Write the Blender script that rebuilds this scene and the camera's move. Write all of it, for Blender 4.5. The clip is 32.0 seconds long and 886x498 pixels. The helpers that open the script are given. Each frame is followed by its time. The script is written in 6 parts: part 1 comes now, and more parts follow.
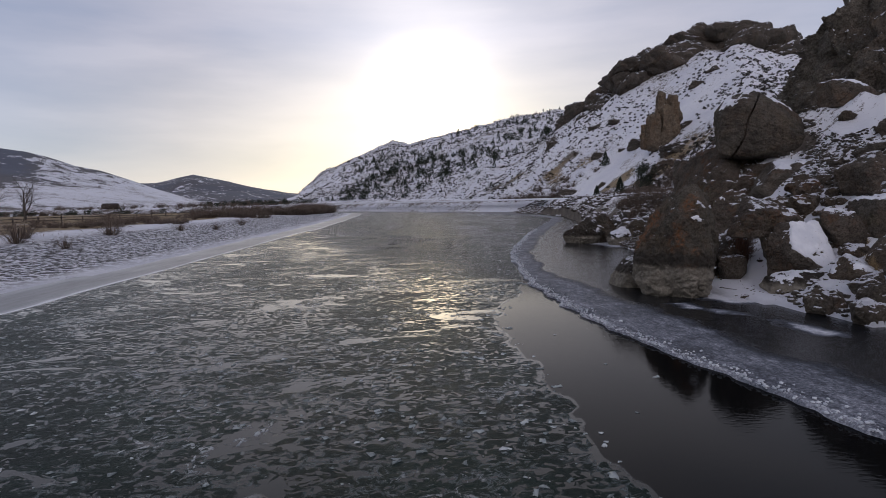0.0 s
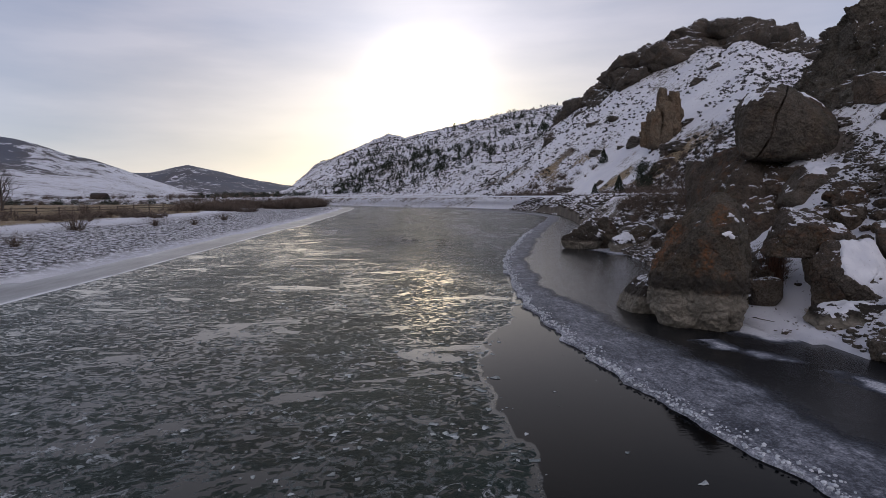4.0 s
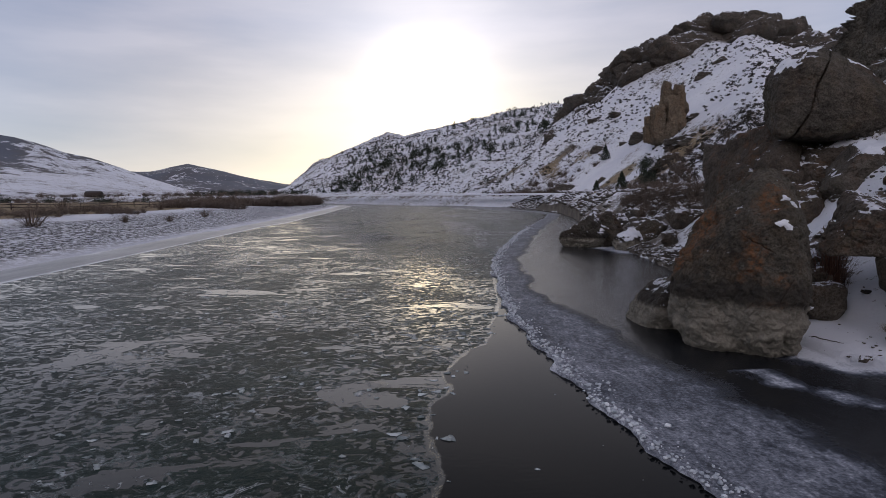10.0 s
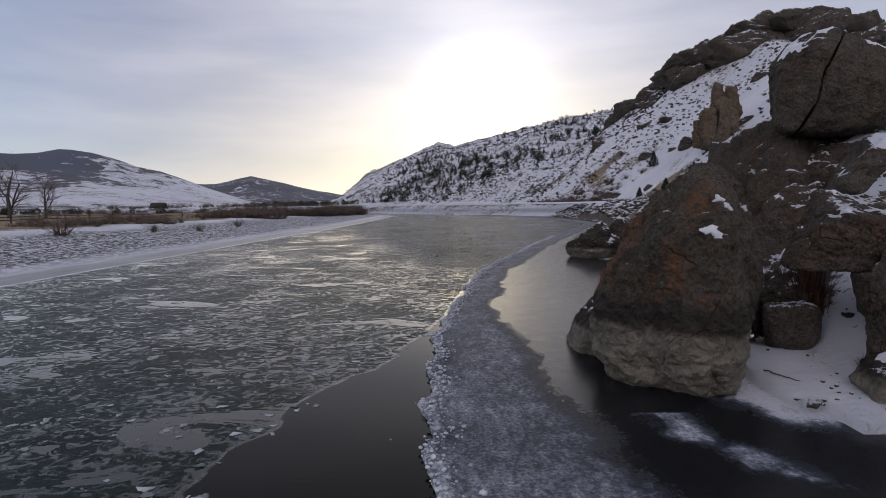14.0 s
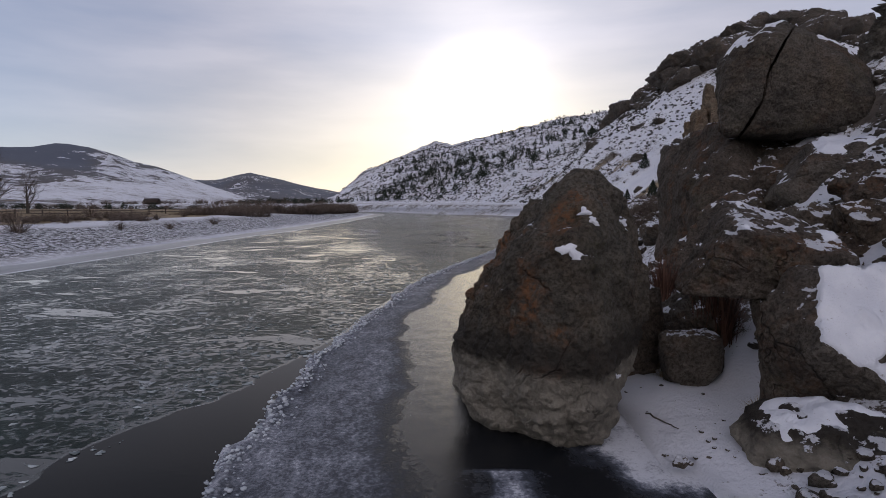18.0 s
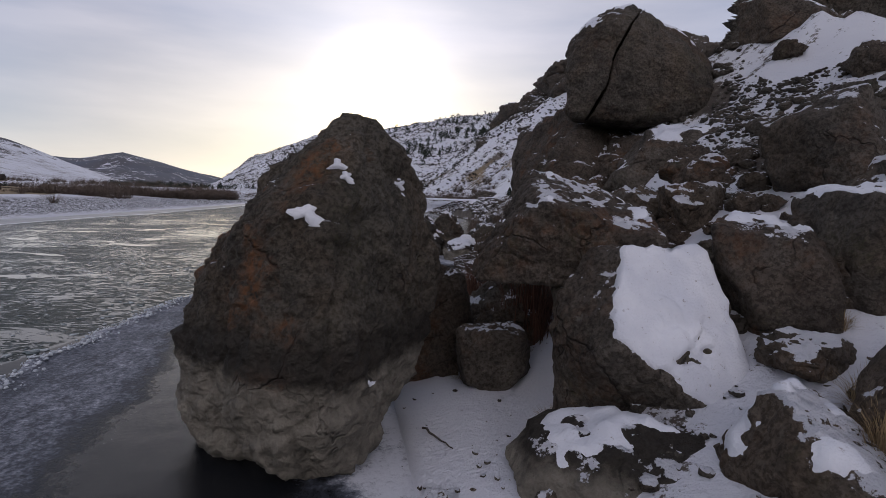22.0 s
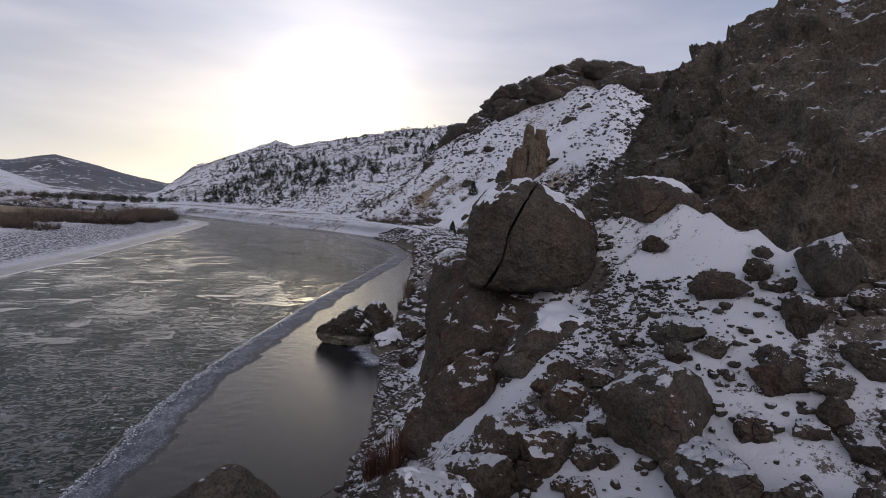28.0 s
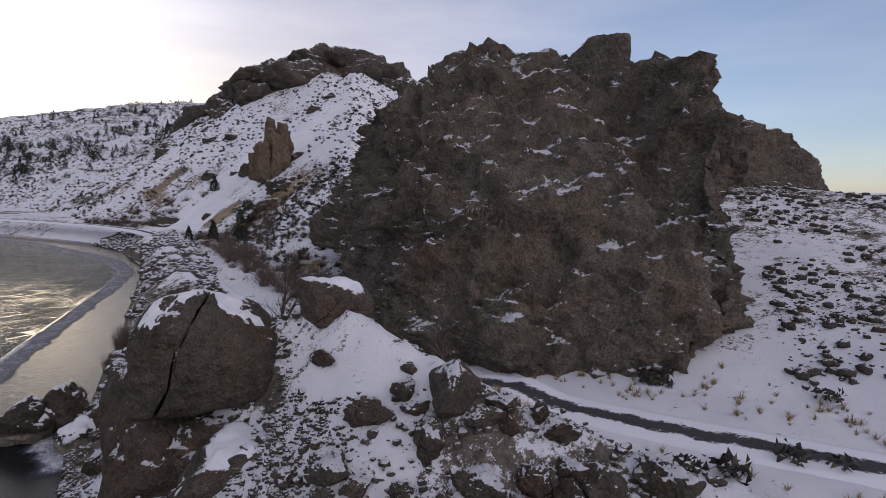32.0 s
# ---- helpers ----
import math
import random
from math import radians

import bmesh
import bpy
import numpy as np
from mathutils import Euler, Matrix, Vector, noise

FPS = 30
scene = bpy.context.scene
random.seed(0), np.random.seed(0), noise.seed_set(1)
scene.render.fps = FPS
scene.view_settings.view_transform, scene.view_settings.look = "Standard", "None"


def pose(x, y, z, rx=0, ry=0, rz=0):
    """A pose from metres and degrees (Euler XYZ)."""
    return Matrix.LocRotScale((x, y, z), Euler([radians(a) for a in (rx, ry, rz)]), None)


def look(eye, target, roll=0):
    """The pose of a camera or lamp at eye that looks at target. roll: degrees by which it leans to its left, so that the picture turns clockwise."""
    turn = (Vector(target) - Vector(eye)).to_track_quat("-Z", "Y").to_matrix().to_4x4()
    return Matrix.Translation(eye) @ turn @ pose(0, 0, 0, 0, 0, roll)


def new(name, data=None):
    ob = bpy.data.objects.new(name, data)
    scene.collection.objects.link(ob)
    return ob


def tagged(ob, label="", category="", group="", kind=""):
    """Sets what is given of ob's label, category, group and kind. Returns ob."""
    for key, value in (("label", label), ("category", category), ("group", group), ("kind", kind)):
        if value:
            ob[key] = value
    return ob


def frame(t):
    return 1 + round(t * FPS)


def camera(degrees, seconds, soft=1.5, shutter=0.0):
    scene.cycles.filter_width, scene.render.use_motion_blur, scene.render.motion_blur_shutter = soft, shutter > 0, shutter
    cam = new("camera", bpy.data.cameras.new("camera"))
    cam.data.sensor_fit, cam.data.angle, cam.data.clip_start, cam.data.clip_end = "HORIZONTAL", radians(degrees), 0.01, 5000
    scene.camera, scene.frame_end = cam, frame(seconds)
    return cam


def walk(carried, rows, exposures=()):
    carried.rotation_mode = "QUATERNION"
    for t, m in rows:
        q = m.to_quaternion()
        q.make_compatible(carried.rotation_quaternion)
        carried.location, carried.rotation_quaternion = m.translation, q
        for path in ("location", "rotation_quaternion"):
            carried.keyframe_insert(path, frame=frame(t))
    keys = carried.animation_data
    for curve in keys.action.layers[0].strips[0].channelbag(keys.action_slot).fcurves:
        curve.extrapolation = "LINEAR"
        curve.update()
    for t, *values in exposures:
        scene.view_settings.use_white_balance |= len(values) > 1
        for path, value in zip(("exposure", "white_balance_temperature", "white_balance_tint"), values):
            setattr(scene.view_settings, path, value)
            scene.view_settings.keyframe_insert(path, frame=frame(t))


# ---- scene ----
import itertools
from collections import defaultdict

# ---------------------------------------------------------------- camera
cam = camera(77.0, 32.0, soft=0.6)
PATH = [
    (0, (-0.847, -0.35, 4.289), (-0.126, 9.587, 3.424), -1.45),
    (0.5, (-0.622, -0.228, 4.862), (0.24, 9.702, 4.052), -1.33),
    (1, (-0.433, 0.12, 5.104), (0.33, 10.061, 4.334), -1.38),
    (1.5, (-0.314, 0.626, 4.981), (0.4, 10.572, 4.22), -1.29),
    (2, (-0.274, 1.244, 4.796), (0.612, 11.174, 4.006), -0.66),
    (2.5, (-0.158, 2.031, 4.686), (0.449, 11.975, 3.824), -1.30),
    (3, (-0.029, 2.666, 4.675), (0.796, 12.591, 3.772), -0.55),
    (3.5, (0.045, 3.268, 4.748), (0.875, 13.188, 3.804), -0.52),
    (5.5, (0.425, 5.542, 4.405), (1.098, 15.471, 3.417), -0.74),
    (6, (0.408, 6.123, 4.31), (1.127, 16.046, 3.305), -0.52),
    (6.5, (0.406, 6.655, 4.319), (1.149, 16.575, 3.3), -0.49),
    (7, (0.391, 7.194, 4.28), (1.057, 17.119, 3.249), -0.68),
    (7.5, (0.473, 7.67, 4.267), (1.142, 17.592, 3.213), -0.58),
    (8, (0.296, 7.867, 4.297), (1.02, 17.785, 3.238), -0.38),
    (8.5, (0.483, 8.095, 4.281), (1.24, 18.013, 3.247), -0.44),
    (9, (0.843, 8.278, 4.255), (1.585, 18.198, 3.236), -0.50),
    (9.5, (1.346, 8.512, 4.156), (2.122, 18.432, 3.16), -0.44),
    (10, (1.818, 8.696, 4.107), (2.606, 18.617, 3.132), -0.46),
    (10.5, (2.317, 8.895, 4.08), (3.089, 18.82, 3.136), -0.44),
    (11, (2.754, 9.043, 4.082), (3.365, 18.98, 3.145), -0.72),
    (11.5, (3.298, 9.208, 4.136), (3.17, 19.162, 3.194), -1.57),
    (12, (3.771, 9.317, 4.118), (3.678, 19.28, 3.26), -1.17),
    (12.5, (4.265, 9.483, 4.021), (4.185, 19.451, 3.229), -1.14),
    (13, (4.807, 9.748, 3.926), (4.586, 19.715, 3.147), -1.24),
    (13.5, (5.432, 10.153, 3.886), (5.223, 20.12, 3.105), -0.96),
    (14, (6.05, 10.554, 3.902), (5.862, 20.521, 3.112), -0.80),
    (14.5, (6.58, 10.889, 3.916), (6.483, 20.856, 3.107), -0.47),
    (16.5, (7.959, 11.396, 4.139), (7.843, 21.363, 3.334), -0.29),
    (17, (8.381, 11.721, 4.17), (8.269, 21.687, 3.356), -0.07),
    (17.5, (8.804, 12.058, 4.146), (8.597, 22.022, 3.326), -0.20),
    (18, (9.119, 12.389, 4.085), (8.946, 22.354, 3.274), -0.10),
    (18.5, (9.365, 12.676, 4.009), (9.149, 22.641, 3.203), -0.25),
    (19, (9.666, 12.981, 3.921), (9.441, 22.942, 3.074), 0.03),
    (19.5, (9.882, 13.271, 3.85), (9.705, 23.234, 3.013), -0.03),
    (20, (10.114, 13.529, 3.743), (9.894, 23.492, 2.907), -0.11),
    (20.5, (10.407, 13.827, 3.659), (10.163, 23.787, 2.801), -0.07),
    (21, (10.755, 14.096, 3.622), (10.728, 24.059, 2.758), 0.45),
    (21.5, (11.158, 14.379, 3.602), (11.968, 24.311, 2.769), 1.47),
    (22, (11.447, 14.587, 3.559), (13.171, 24.4, 2.698), 2.52),
    (22.5, (11.944, 14.746, 3.474), (13.223, 24.624, 2.584), 0.45),
    (23, (12.29, 14.858, 3.361), (13.574, 24.731, 2.432), 0.13),
    (23.5, (12.492, 15.04, 3.209), (13.372, 24.953, 2.232), -0.45),
    (24, (12.498, 15.348, 3.332), (13.883, 25.206, 2.381), 0.11),
    (24.5, (12.27, 15.809, 3.725), (14.149, 25.578, 2.709), 0.83),
    (26.5, (12.156, 13.966, 6.2), (13.479, 23.845, 5.394), 1.41),
    (27, (12.187, 13.533, 7.103), (13.645, 23.394, 6.313), 2.38),
    (27.5, (12.16, 13.285, 8.028), (14.421, 22.998, 7.284), 4.05),
    (28, (12.496, 13.31, 9.248), (15.071, 22.946, 8.54), 3.02),
    (28.5, (13.028, 13.339, 10.325), (17.571, 22.231, 9.782), 4.27),
    (29, (13.385, 13.303, 11.189), (18.68, 21.764, 10.577), 2.65),
    (29.5, (13.82, 13.136, 11.724), (19.118, 21.59, 11.036), 2.13),
    (30, (14.221, 12.741, 12.168), (19.817, 20.999, 11.469), 2.24),
    (30.5, (14.597, 12.499, 12.578), (20.757, 20.346, 11.887), 2.27),
    (31, (14.938, 12.397, 13.118), (21.319, 20.054, 12.314), 1.84),
    (31.5, (15.228, 12.38, 13.741), (21.528, 20.09, 12.807), 1.31),
    (32, (15.43, 12.126, 14.309), (21.682, 19.866, 13.303), 1.04),
]
walk(cam, [(t, look(e, g, r)) for t, e, g, r in PATH], exposures=[(0.0, -0.12, 6040, 16.0), (20.5, -0.12, 6040, 16.0), (23.5, -0.05, 6040, 16.0), (27.5, -0.08, 6060, 16.0), (29.5, 0.06, 6100, 17.0), (32.0, 0.15, 6160, 18.0)])

# ---------------------------------------------------------------- sky and sun
SUN_AZ, SUN_EL = 3.0, 10.5          # degrees: to the right of +y, above the horizon
sun_dir = Vector((math.sin(radians(SUN_AZ)) * math.cos(radians(SUN_EL)),
                  math.cos(radians(SUN_AZ)) * math.cos(radians(SUN_EL)), math.sin(radians(SUN_EL))))
scene.view_settings.exposure = 0.0


def build_world():
    w = bpy.data.worlds.new("winter_sky")
    w.use_nodes = True
    scene.world = w
    nt = w.node_tree
    N, L = nt.nodes, nt.links
    N.clear()
    out, bg = N.new("ShaderNodeOutputWorld"), N.new("ShaderNodeBackground")
    sky = N.new("ShaderNodeTexSky")
    sky.sky_type, sky.sun_disc = "NISHITA", False
    sky.sun_elevation, sky.sun_rotation = radians(SUN_EL), radians(SUN_AZ)
    sky.altitude, sky.air_density, sky.dust_density, sky.ozone_density = 1500, 1.0, 2.0, 1.5
    tc, sep = N.new("ShaderNodeTexCoord"), N.new("ShaderNodeSeparateXYZ")
    L.new(tc.outputs["Generated"], sep.inputs[0])

    def math_(op, a, b=None, c=None):
        n = N.new("ShaderNodeMath")
        n.operation = op
        for k, v in enumerate((a, b, c)):
            if v is None:
                continue
            if isinstance(v, (int, float)):
                n.inputs[k].default_value = v
            else:
                L.new(v, n.inputs[k])
        return n.outputs[0]

    def ramp(fac, stops):
        n = N.new("ShaderNodeValToRGB")
        e = n.color_ramp.elements
        while len(e) < len(stops):
            e.new(0.5)
        for k, (p, col) in enumerate(stops):
            e[k].position, e[k].color = p, (*col, 1)
        L.new(fac, n.inputs[0])
        return n.outputs[0]

    def mixc(fac, a, b, kind="MIX"):
        n = N.new("ShaderNodeMix")
        n.data_type, n.blend_type = "RGBA", kind
        for k, v in ((0, fac), (6, a), (7, b)):
            if isinstance(v, (int, float)):
                n.inputs[k].default_value = v
            elif isinstance(v, tuple):
                n.inputs[k].default_value = (*v, 1)
            else:
                L.new(v, n.inputs[k])
        return n.outputs[2]

    # thin cloud sheet: streaks stretched along the horizon
    flat = N.new("ShaderNodeMapping")
    flat.inputs["Scale"].default_value = (1.5, 1.5, 7.5)
    L.new(tc.outputs["Generated"], flat.inputs[0])
    cl = N.new("ShaderNodeTexNoise")
    cl.inputs["Scale"].default_value, cl.inputs["Detail"].default_value, cl.inputs["Roughness"].default_value = 2.2, 5, 0.5
    L.new(flat.outputs[0], cl.inputs["Vector"])
    # nearness to the sun behind the cloud
    dot = N.new("ShaderNodeVectorMath")
    dot.operation = "DOT_PRODUCT"
    nrm = N.new("ShaderNodeVectorMath")
    nrm.operation = "NORMALIZE"
    L.new(tc.outputs["Generated"], nrm.inputs[0])
    L.new(nrm.outputs[0], dot.inputs[0])
    dot.inputs[1].default_value = sun_dir
    near = math_("MAXIMUM", dot.outputs["Value"], 0.0)
    wide, tight = math_("POWER", near, 13.0), math_("POWER", near, 95.0)
    core = math_("MULTIPLY", math_("POWER", near, 600.0), GLOW_CORE)
    glow = math_("ADD", math_("MULTIPLY", wide, GLOW_WIDE), math_("MULTIPLY", tight, GLOW_TIGHT))
    low = math_("SUBTRACT", 1.0, math_("MULTIPLY", math_("ABSOLUTE", sep.outputs[2]), 3.6))
    low = math_("MAXIMUM", low, 0.0)
    cloud = ramp(cl.outputs["Fac"], [(0.32, (0.31, 0.34, 0.425)), (0.5, (0.395, 0.405, 0.47)), (0.66, (0.48, 0.475, 0.525))])
    warm = mixc(math_("MULTIPLY", low, 1.0), (1.0, 0.93, 0.80), (1.0, 0.80, 0.22))
    lit = N.new("ShaderNodeVectorMath")
    lit.operation = "SCALE"
    L.new(warm, lit.inputs[0])
    L.new(glow, lit.inputs["Scale"])
    cloud = mixc(1.0, cloud, lit.outputs[0], "ADD")
    disc = N.new("ShaderNodeVectorMath")
    disc.operation = "SCALE"
    disc.inputs[0].default_value = (1.0, 0.80, 0.42)
    L.new(core, disc.inputs["Scale"])
    cloud = mixc(1.0, cloud, disc.outputs[0], "ADD")
    band = N.new("ShaderNodeVectorMath")
    band.operation = "SCALE"
    band.inputs[0].default_value = (1.0, 0.84, 0.42)
    L.new(math_("MULTIPLY", math_("MULTIPLY", math_("POWER", low, 1.5), math_("POWER", near, 7.0)), 0.75), band.inputs["Scale"])
    cloud = mixc(1.0, cloud, band.outputs[0], "ADD")
    # the sheet is thicker, so darker, overhead
    over = N.new("ShaderNodeMapRange")
    over.inputs["From Min"].default_value, over.inputs["From Max"].default_value = 0.38, 0.85
    over.inputs["To Min"].default_value, over.inputs["To Max"].default_value = 1.0, 0.5
    L.new(sep.outputs[2], over.inputs["Value"])
    dim = N.new("ShaderNodeVectorMath")
    dim.operation = "SCALE"
    L.new(cloud, dim.inputs[0])
    L.new(over.outputs[0], dim.inputs["Scale"])
    cloud = dim.outputs[0]
    clear = N.new("ShaderNodeVectorMath")
    clear.operation = "SCALE"
    clear.inputs["Scale"].default_value = SKY_STRENGTH
    L.new(sky.outputs[0], clear.inputs[0])
    # cloud thins out away from the sun, where blue shows
    side = N.new("ShaderNodeMapRange")
    side.inputs["From Min"].default_value, side.inputs["From Max"].default_value = 0.50, 0.92
    side.inputs["To Min"].default_value, side.inputs["To Max"].default_value = 0.35, 0.95
    L.new(dot.outputs["Value"], side.inputs["Value"])
    fin = mixc(side.outputs[0], clear.outputs[0], cloud)
    # cloud on the far side of the sky is lit full on by the low sun
    back = N.new("ShaderNodeMapRange")
    back.inputs["From Min"].default_value, back.inputs["From Max"].default_value = 0.25, -0.7
    L.new(dot.outputs["Value"], back.inputs["Value"])
    fin = mixc(math_("MULTIPLY", back.outputs[0], 0.8), fin, SKY_BACK)
    L.new(fin, bg.inputs["Color"])
    bg.inputs["Strength"].default_value = 1.0
    L.new(bg.outputs[0], out.inputs[0])


GLOW_WIDE, GLOW_TIGHT, GLOW_CORE, SKY_STRENGTH = 0.45, 0.36, 3.2, 0.16
SKY_BACK = (1.38, 1.26, 1.22)
build_world()
sun_data = bpy.data.lights.new("sun", "SUN")
sun_data.energy, sun_data.angle, sun_data.color = 0.5, radians(100), (1.0, 0.88, 0.74)
sun = new("sun", sun_data)
sun.matrix_world = look((0, 0, 60), Vector((0, 0, 60)) - sun_dir)


# ---------------------------------------------------------------- noise
def _hash(ix, iy, iz, seed):
    h = (ix * 374761393 + iy * 668265263 + iz * 2147483647 + seed * 1274126177) & 0xFFFFFFFF
    h = ((h ^ (h >> 13)) * 1274126177) & 0xFFFFFFFF
    h = ((h ^ (h >> 16)) * 2246822519) & 0xFFFFFFFF
    return ((h ^ (h >> 15)) & 0xFFFFFF) / 16777215.0


def vnoise(p, seed=0):
    """Smooth value noise, 0 to 1, at rows of x, y, z."""
    p = np.asarray(p, float)
    i = np.floor(p).astype(np.int64)
    f = p - i
    f = f * f * f * (f * (f * 6 - 15) + 10)
    r = 0.0
    for dx, dy, dz in itertools.product((0, 1), repeat=3):
        wx = f[:, 0] if dx else 1 - f[:, 0]
        wy = f[:, 1] if dy else 1 - f[:, 1]
        wz = f[:, 2] if dz else 1 - f[:, 2]
        r = r + wx * wy * wz * _hash(i[:, 0] + dx, i[:, 1] + dy, i[:, 2] + dz, seed)
    return r


def fbm(p, scale=1.0, octaves=4, seed=0, gain=0.5, ridged=False):
    """Sum of octaves, about -1 to 1."""
    p = np.asarray(p, float) * scale
    r, a, tot = 0.0, 1.0, 0.0
    for k in range(octaves):
        n = vnoise(p + 17.3 * k, seed + k) * 2 - 1
        r = r + a * ((1 - 2 * np.abs(n)) if ridged else n)
        tot += a
        a *= gain
        p = p * 2.03
    return r / tot


def worley(p, scale=1.0, seed=0):
    """Cells: nearness of the cell's edge, and a random number for each cell."""
    p = np.asarray(p, float) * scale
    c = np.floor(p).astype(np.int64)
    f1, f2, who = np.full(len(p), 9.0), np.full(len(p), 9.0), np.zeros(len(p))
    for o in itertools.product((-1, 0, 1), repeat=3):
        i, j, k = c[:, 0] + o[0], c[:, 1] + o[1], c[:, 2] + o[2]
        h = _hash(i, j, k, seed)
        d = np.sqrt((i + h - p[:, 0]) ** 2 + (j + _hash(i, j, k, seed + 7) - p[:, 1]) ** 2 + (k + _hash(i, j, k, seed + 13) - p[:, 2]) ** 2)
        near = d < f1
        f2 = np.where(near, f1, np.minimum(f2, d))
        who = np.where(near, _hash(i, j, k, seed + 29), who)
        f1 = np.where(near, d, f1)
    return f2 - f1, who


def broken(p, scale, seed, crack=0.5, warp=0.25):
    """Blocky relief of fractured rock, about -1 to 1."""
    q = p + np.stack([fbm(p, scale * 1.3, 3, seed + k) for k in (1, 2, 3)], -1) * (warp / scale)
    e, who = worley(q, scale, seed)
    t = np.clip(e / 0.16, 0, 1)
    t = t * t * (3 - 2 * t)
    return (who - 0.5) * 2 * t - crack * (1 - np.clip(e / 0.09, 0, 1))


def xyz(x, y, z=0.0):
    return np.stack([x, y, np.zeros_like(x) + z], -1)


# ---------------------------------------------------------------- materials
def material(name):
    m = bpy.data.materials.new(name)
    m.use_nodes = True
    nt = m.node_tree
    nt.nodes.clear()
    out, bsdf = nt.nodes.new("ShaderNodeOutputMaterial"), nt.nodes.new("ShaderNodeBsdfPrincipled")
    nt.links.new(bsdf.outputs[0], out.inputs[0])
    return m, Nodes(nt, bsdf)


class Nodes:
    """Short ways to add nodes to one material."""

    def __init__(self, nt, bsdf):
        self.nt, self.bsdf = nt, bsdf
        self.geo = nt.nodes.new("ShaderNodeNewGeometry")
        self.pos = self.geo.outputs["Position"]

    def put(self, v, socket):
        if isinstance(v, (int, float)):
            socket.default_value = v
        elif isinstance(v, tuple):
            socket.default_value = (*v, 1) if len(v) == 3 and socket.type == "RGBA" else v
        else:
            self.nt.links.new(v, socket)

    def noise(self, scale, detail=4, rough=0.55, vec=None, stretch=None, distortion=0.0):
        n = self.nt.nodes.new("ShaderNodeTexNoise")
        n.inputs["Scale"].default_value, n.inputs["Detail"].default_value = scale, detail
        n.inputs["Roughness"].default_value, n.inputs["Distortion"].default_value = rough, distortion
        v = self.pos if vec is None else vec
        if stretch:
            mp = self.nt.nodes.new("ShaderNodeMapping")
            mp.inputs["Scale"].default_value = stretch
            self.put(v, mp.inputs[0])
            v = mp.outputs[0]
        self.put(v, n.inputs["Vector"])
        return n.outputs["Fac"]

    def voronoi(self, scale, feature="F1", stretch=None, vec=None, out="Distance", rand=1.0):
        n = self.nt.nodes.new("ShaderNodeTexVoronoi")
        n.feature = feature
        n.inputs["Scale"].default_value, n.inputs["Randomness"].default_value = scale, rand
        v = self.pos if vec is None else vec
        if stretch:
            mp = self.nt.nodes.new("ShaderNodeMapping")
            mp.inputs["Scale"].default_value = stretch
            self.put(v, mp.inputs[0])
            v = mp.outputs[0]
        self.put(v, n.inputs["Vector"])
        return n.outputs[out]

    def math(self, op, a, b=0.0, clamp=False):
        n = self.nt.nodes.new("ShaderNodeMath")
        n.operation, n.use_clamp = op, clamp
        self.put(a, n.inputs[0])
        self.put(b, n.inputs[1])
        return n.outputs[0]

    def step(self, v, lo, hi, a=0.0, b=1.0):
        n = self.nt.nodes.new("ShaderNodeMapRange")
        n.interpolation_type = "SMOOTHSTEP"
        for k, x in zip(("Value", "From Min", "From Max", "To Min", "To Max"), (v, lo, hi, a, b)):
            self.put(x, n.inputs[k])
        return n.outputs[0]

    def mix(self, fac, a, b, kind="MIX"):
        n = self.nt.nodes.new("ShaderNodeMix")
        n.data_type, n.blend_type = "RGBA", kind
        self.put(fac, n.inputs[0])
        self.put(a, n.inputs[6])
        self.put(b, n.inputs[7])
        return n.outputs[2]

    def ramp(self, fac, stops):
        n = self.nt.nodes.new("ShaderNodeValToRGB")
        e = n.color_ramp.elements
        while len(e) < len(stops):
            e.new(0.5)
        for k, (p, col) in enumerate(stops):
            e[k].position, e[k].color = p, (*col, 1)
        self.put(fac, n.inputs[0])
        return n.outputs[0]

    def bump(self, height, strength=0.5, dist=0.05, normal=None):
        n = self.nt.nodes.new("ShaderNodeBump")
        n.inputs["Strength"].default_value, n.inputs["Distance"].default_value = strength, dist
        self.put(height, n.inputs["Height"])
        if normal is not None:
            self.put(normal, n.inputs["Normal"])
        return n.outputs[0]

    def attr(self, name):
        n = self.nt.nodes.new("ShaderNodeAttribute")
        n.attribute_name = name
        return n.outputs["Fac"]

    def warped(self, scale, amount):
        """The position, pushed about by a noise of its own."""
        n = self.nt.nodes.new("ShaderNodeTexNoise")
        n.inputs["Scale"].default_value, n.inputs["Detail"].default_value = scale, 4
        self.put(self.pos, n.inputs["Vector"])
        v = self.nt.nodes.new("ShaderNodeVectorMath")
        v.operation = "MULTIPLY_ADD"
        v.inputs[1].default_value = (amount, amount, amount)
        self.put(n.outputs["Color"], v.inputs[0])
        self.put(self.pos, v.inputs[2])
        return v.outputs[0]

    def sep(self, v):
        n = self.nt.nodes.new("ShaderNodeSeparateXYZ")
        self.put(v, n.inputs[0])
        return n.outputs

    def rand(self):
        return self.nt.nodes.new("ShaderNodeObjectInfo").outputs["Random"]

    def island(self):
        return self.geo.outputs["Random Per Island"]

    def set(self, **kw):
        for k, v in kw.items():
            self.put(v, self.bsdf.inputs[k.replace("_", " ")])


SNOW = (0.66, 0.67, 0.72)


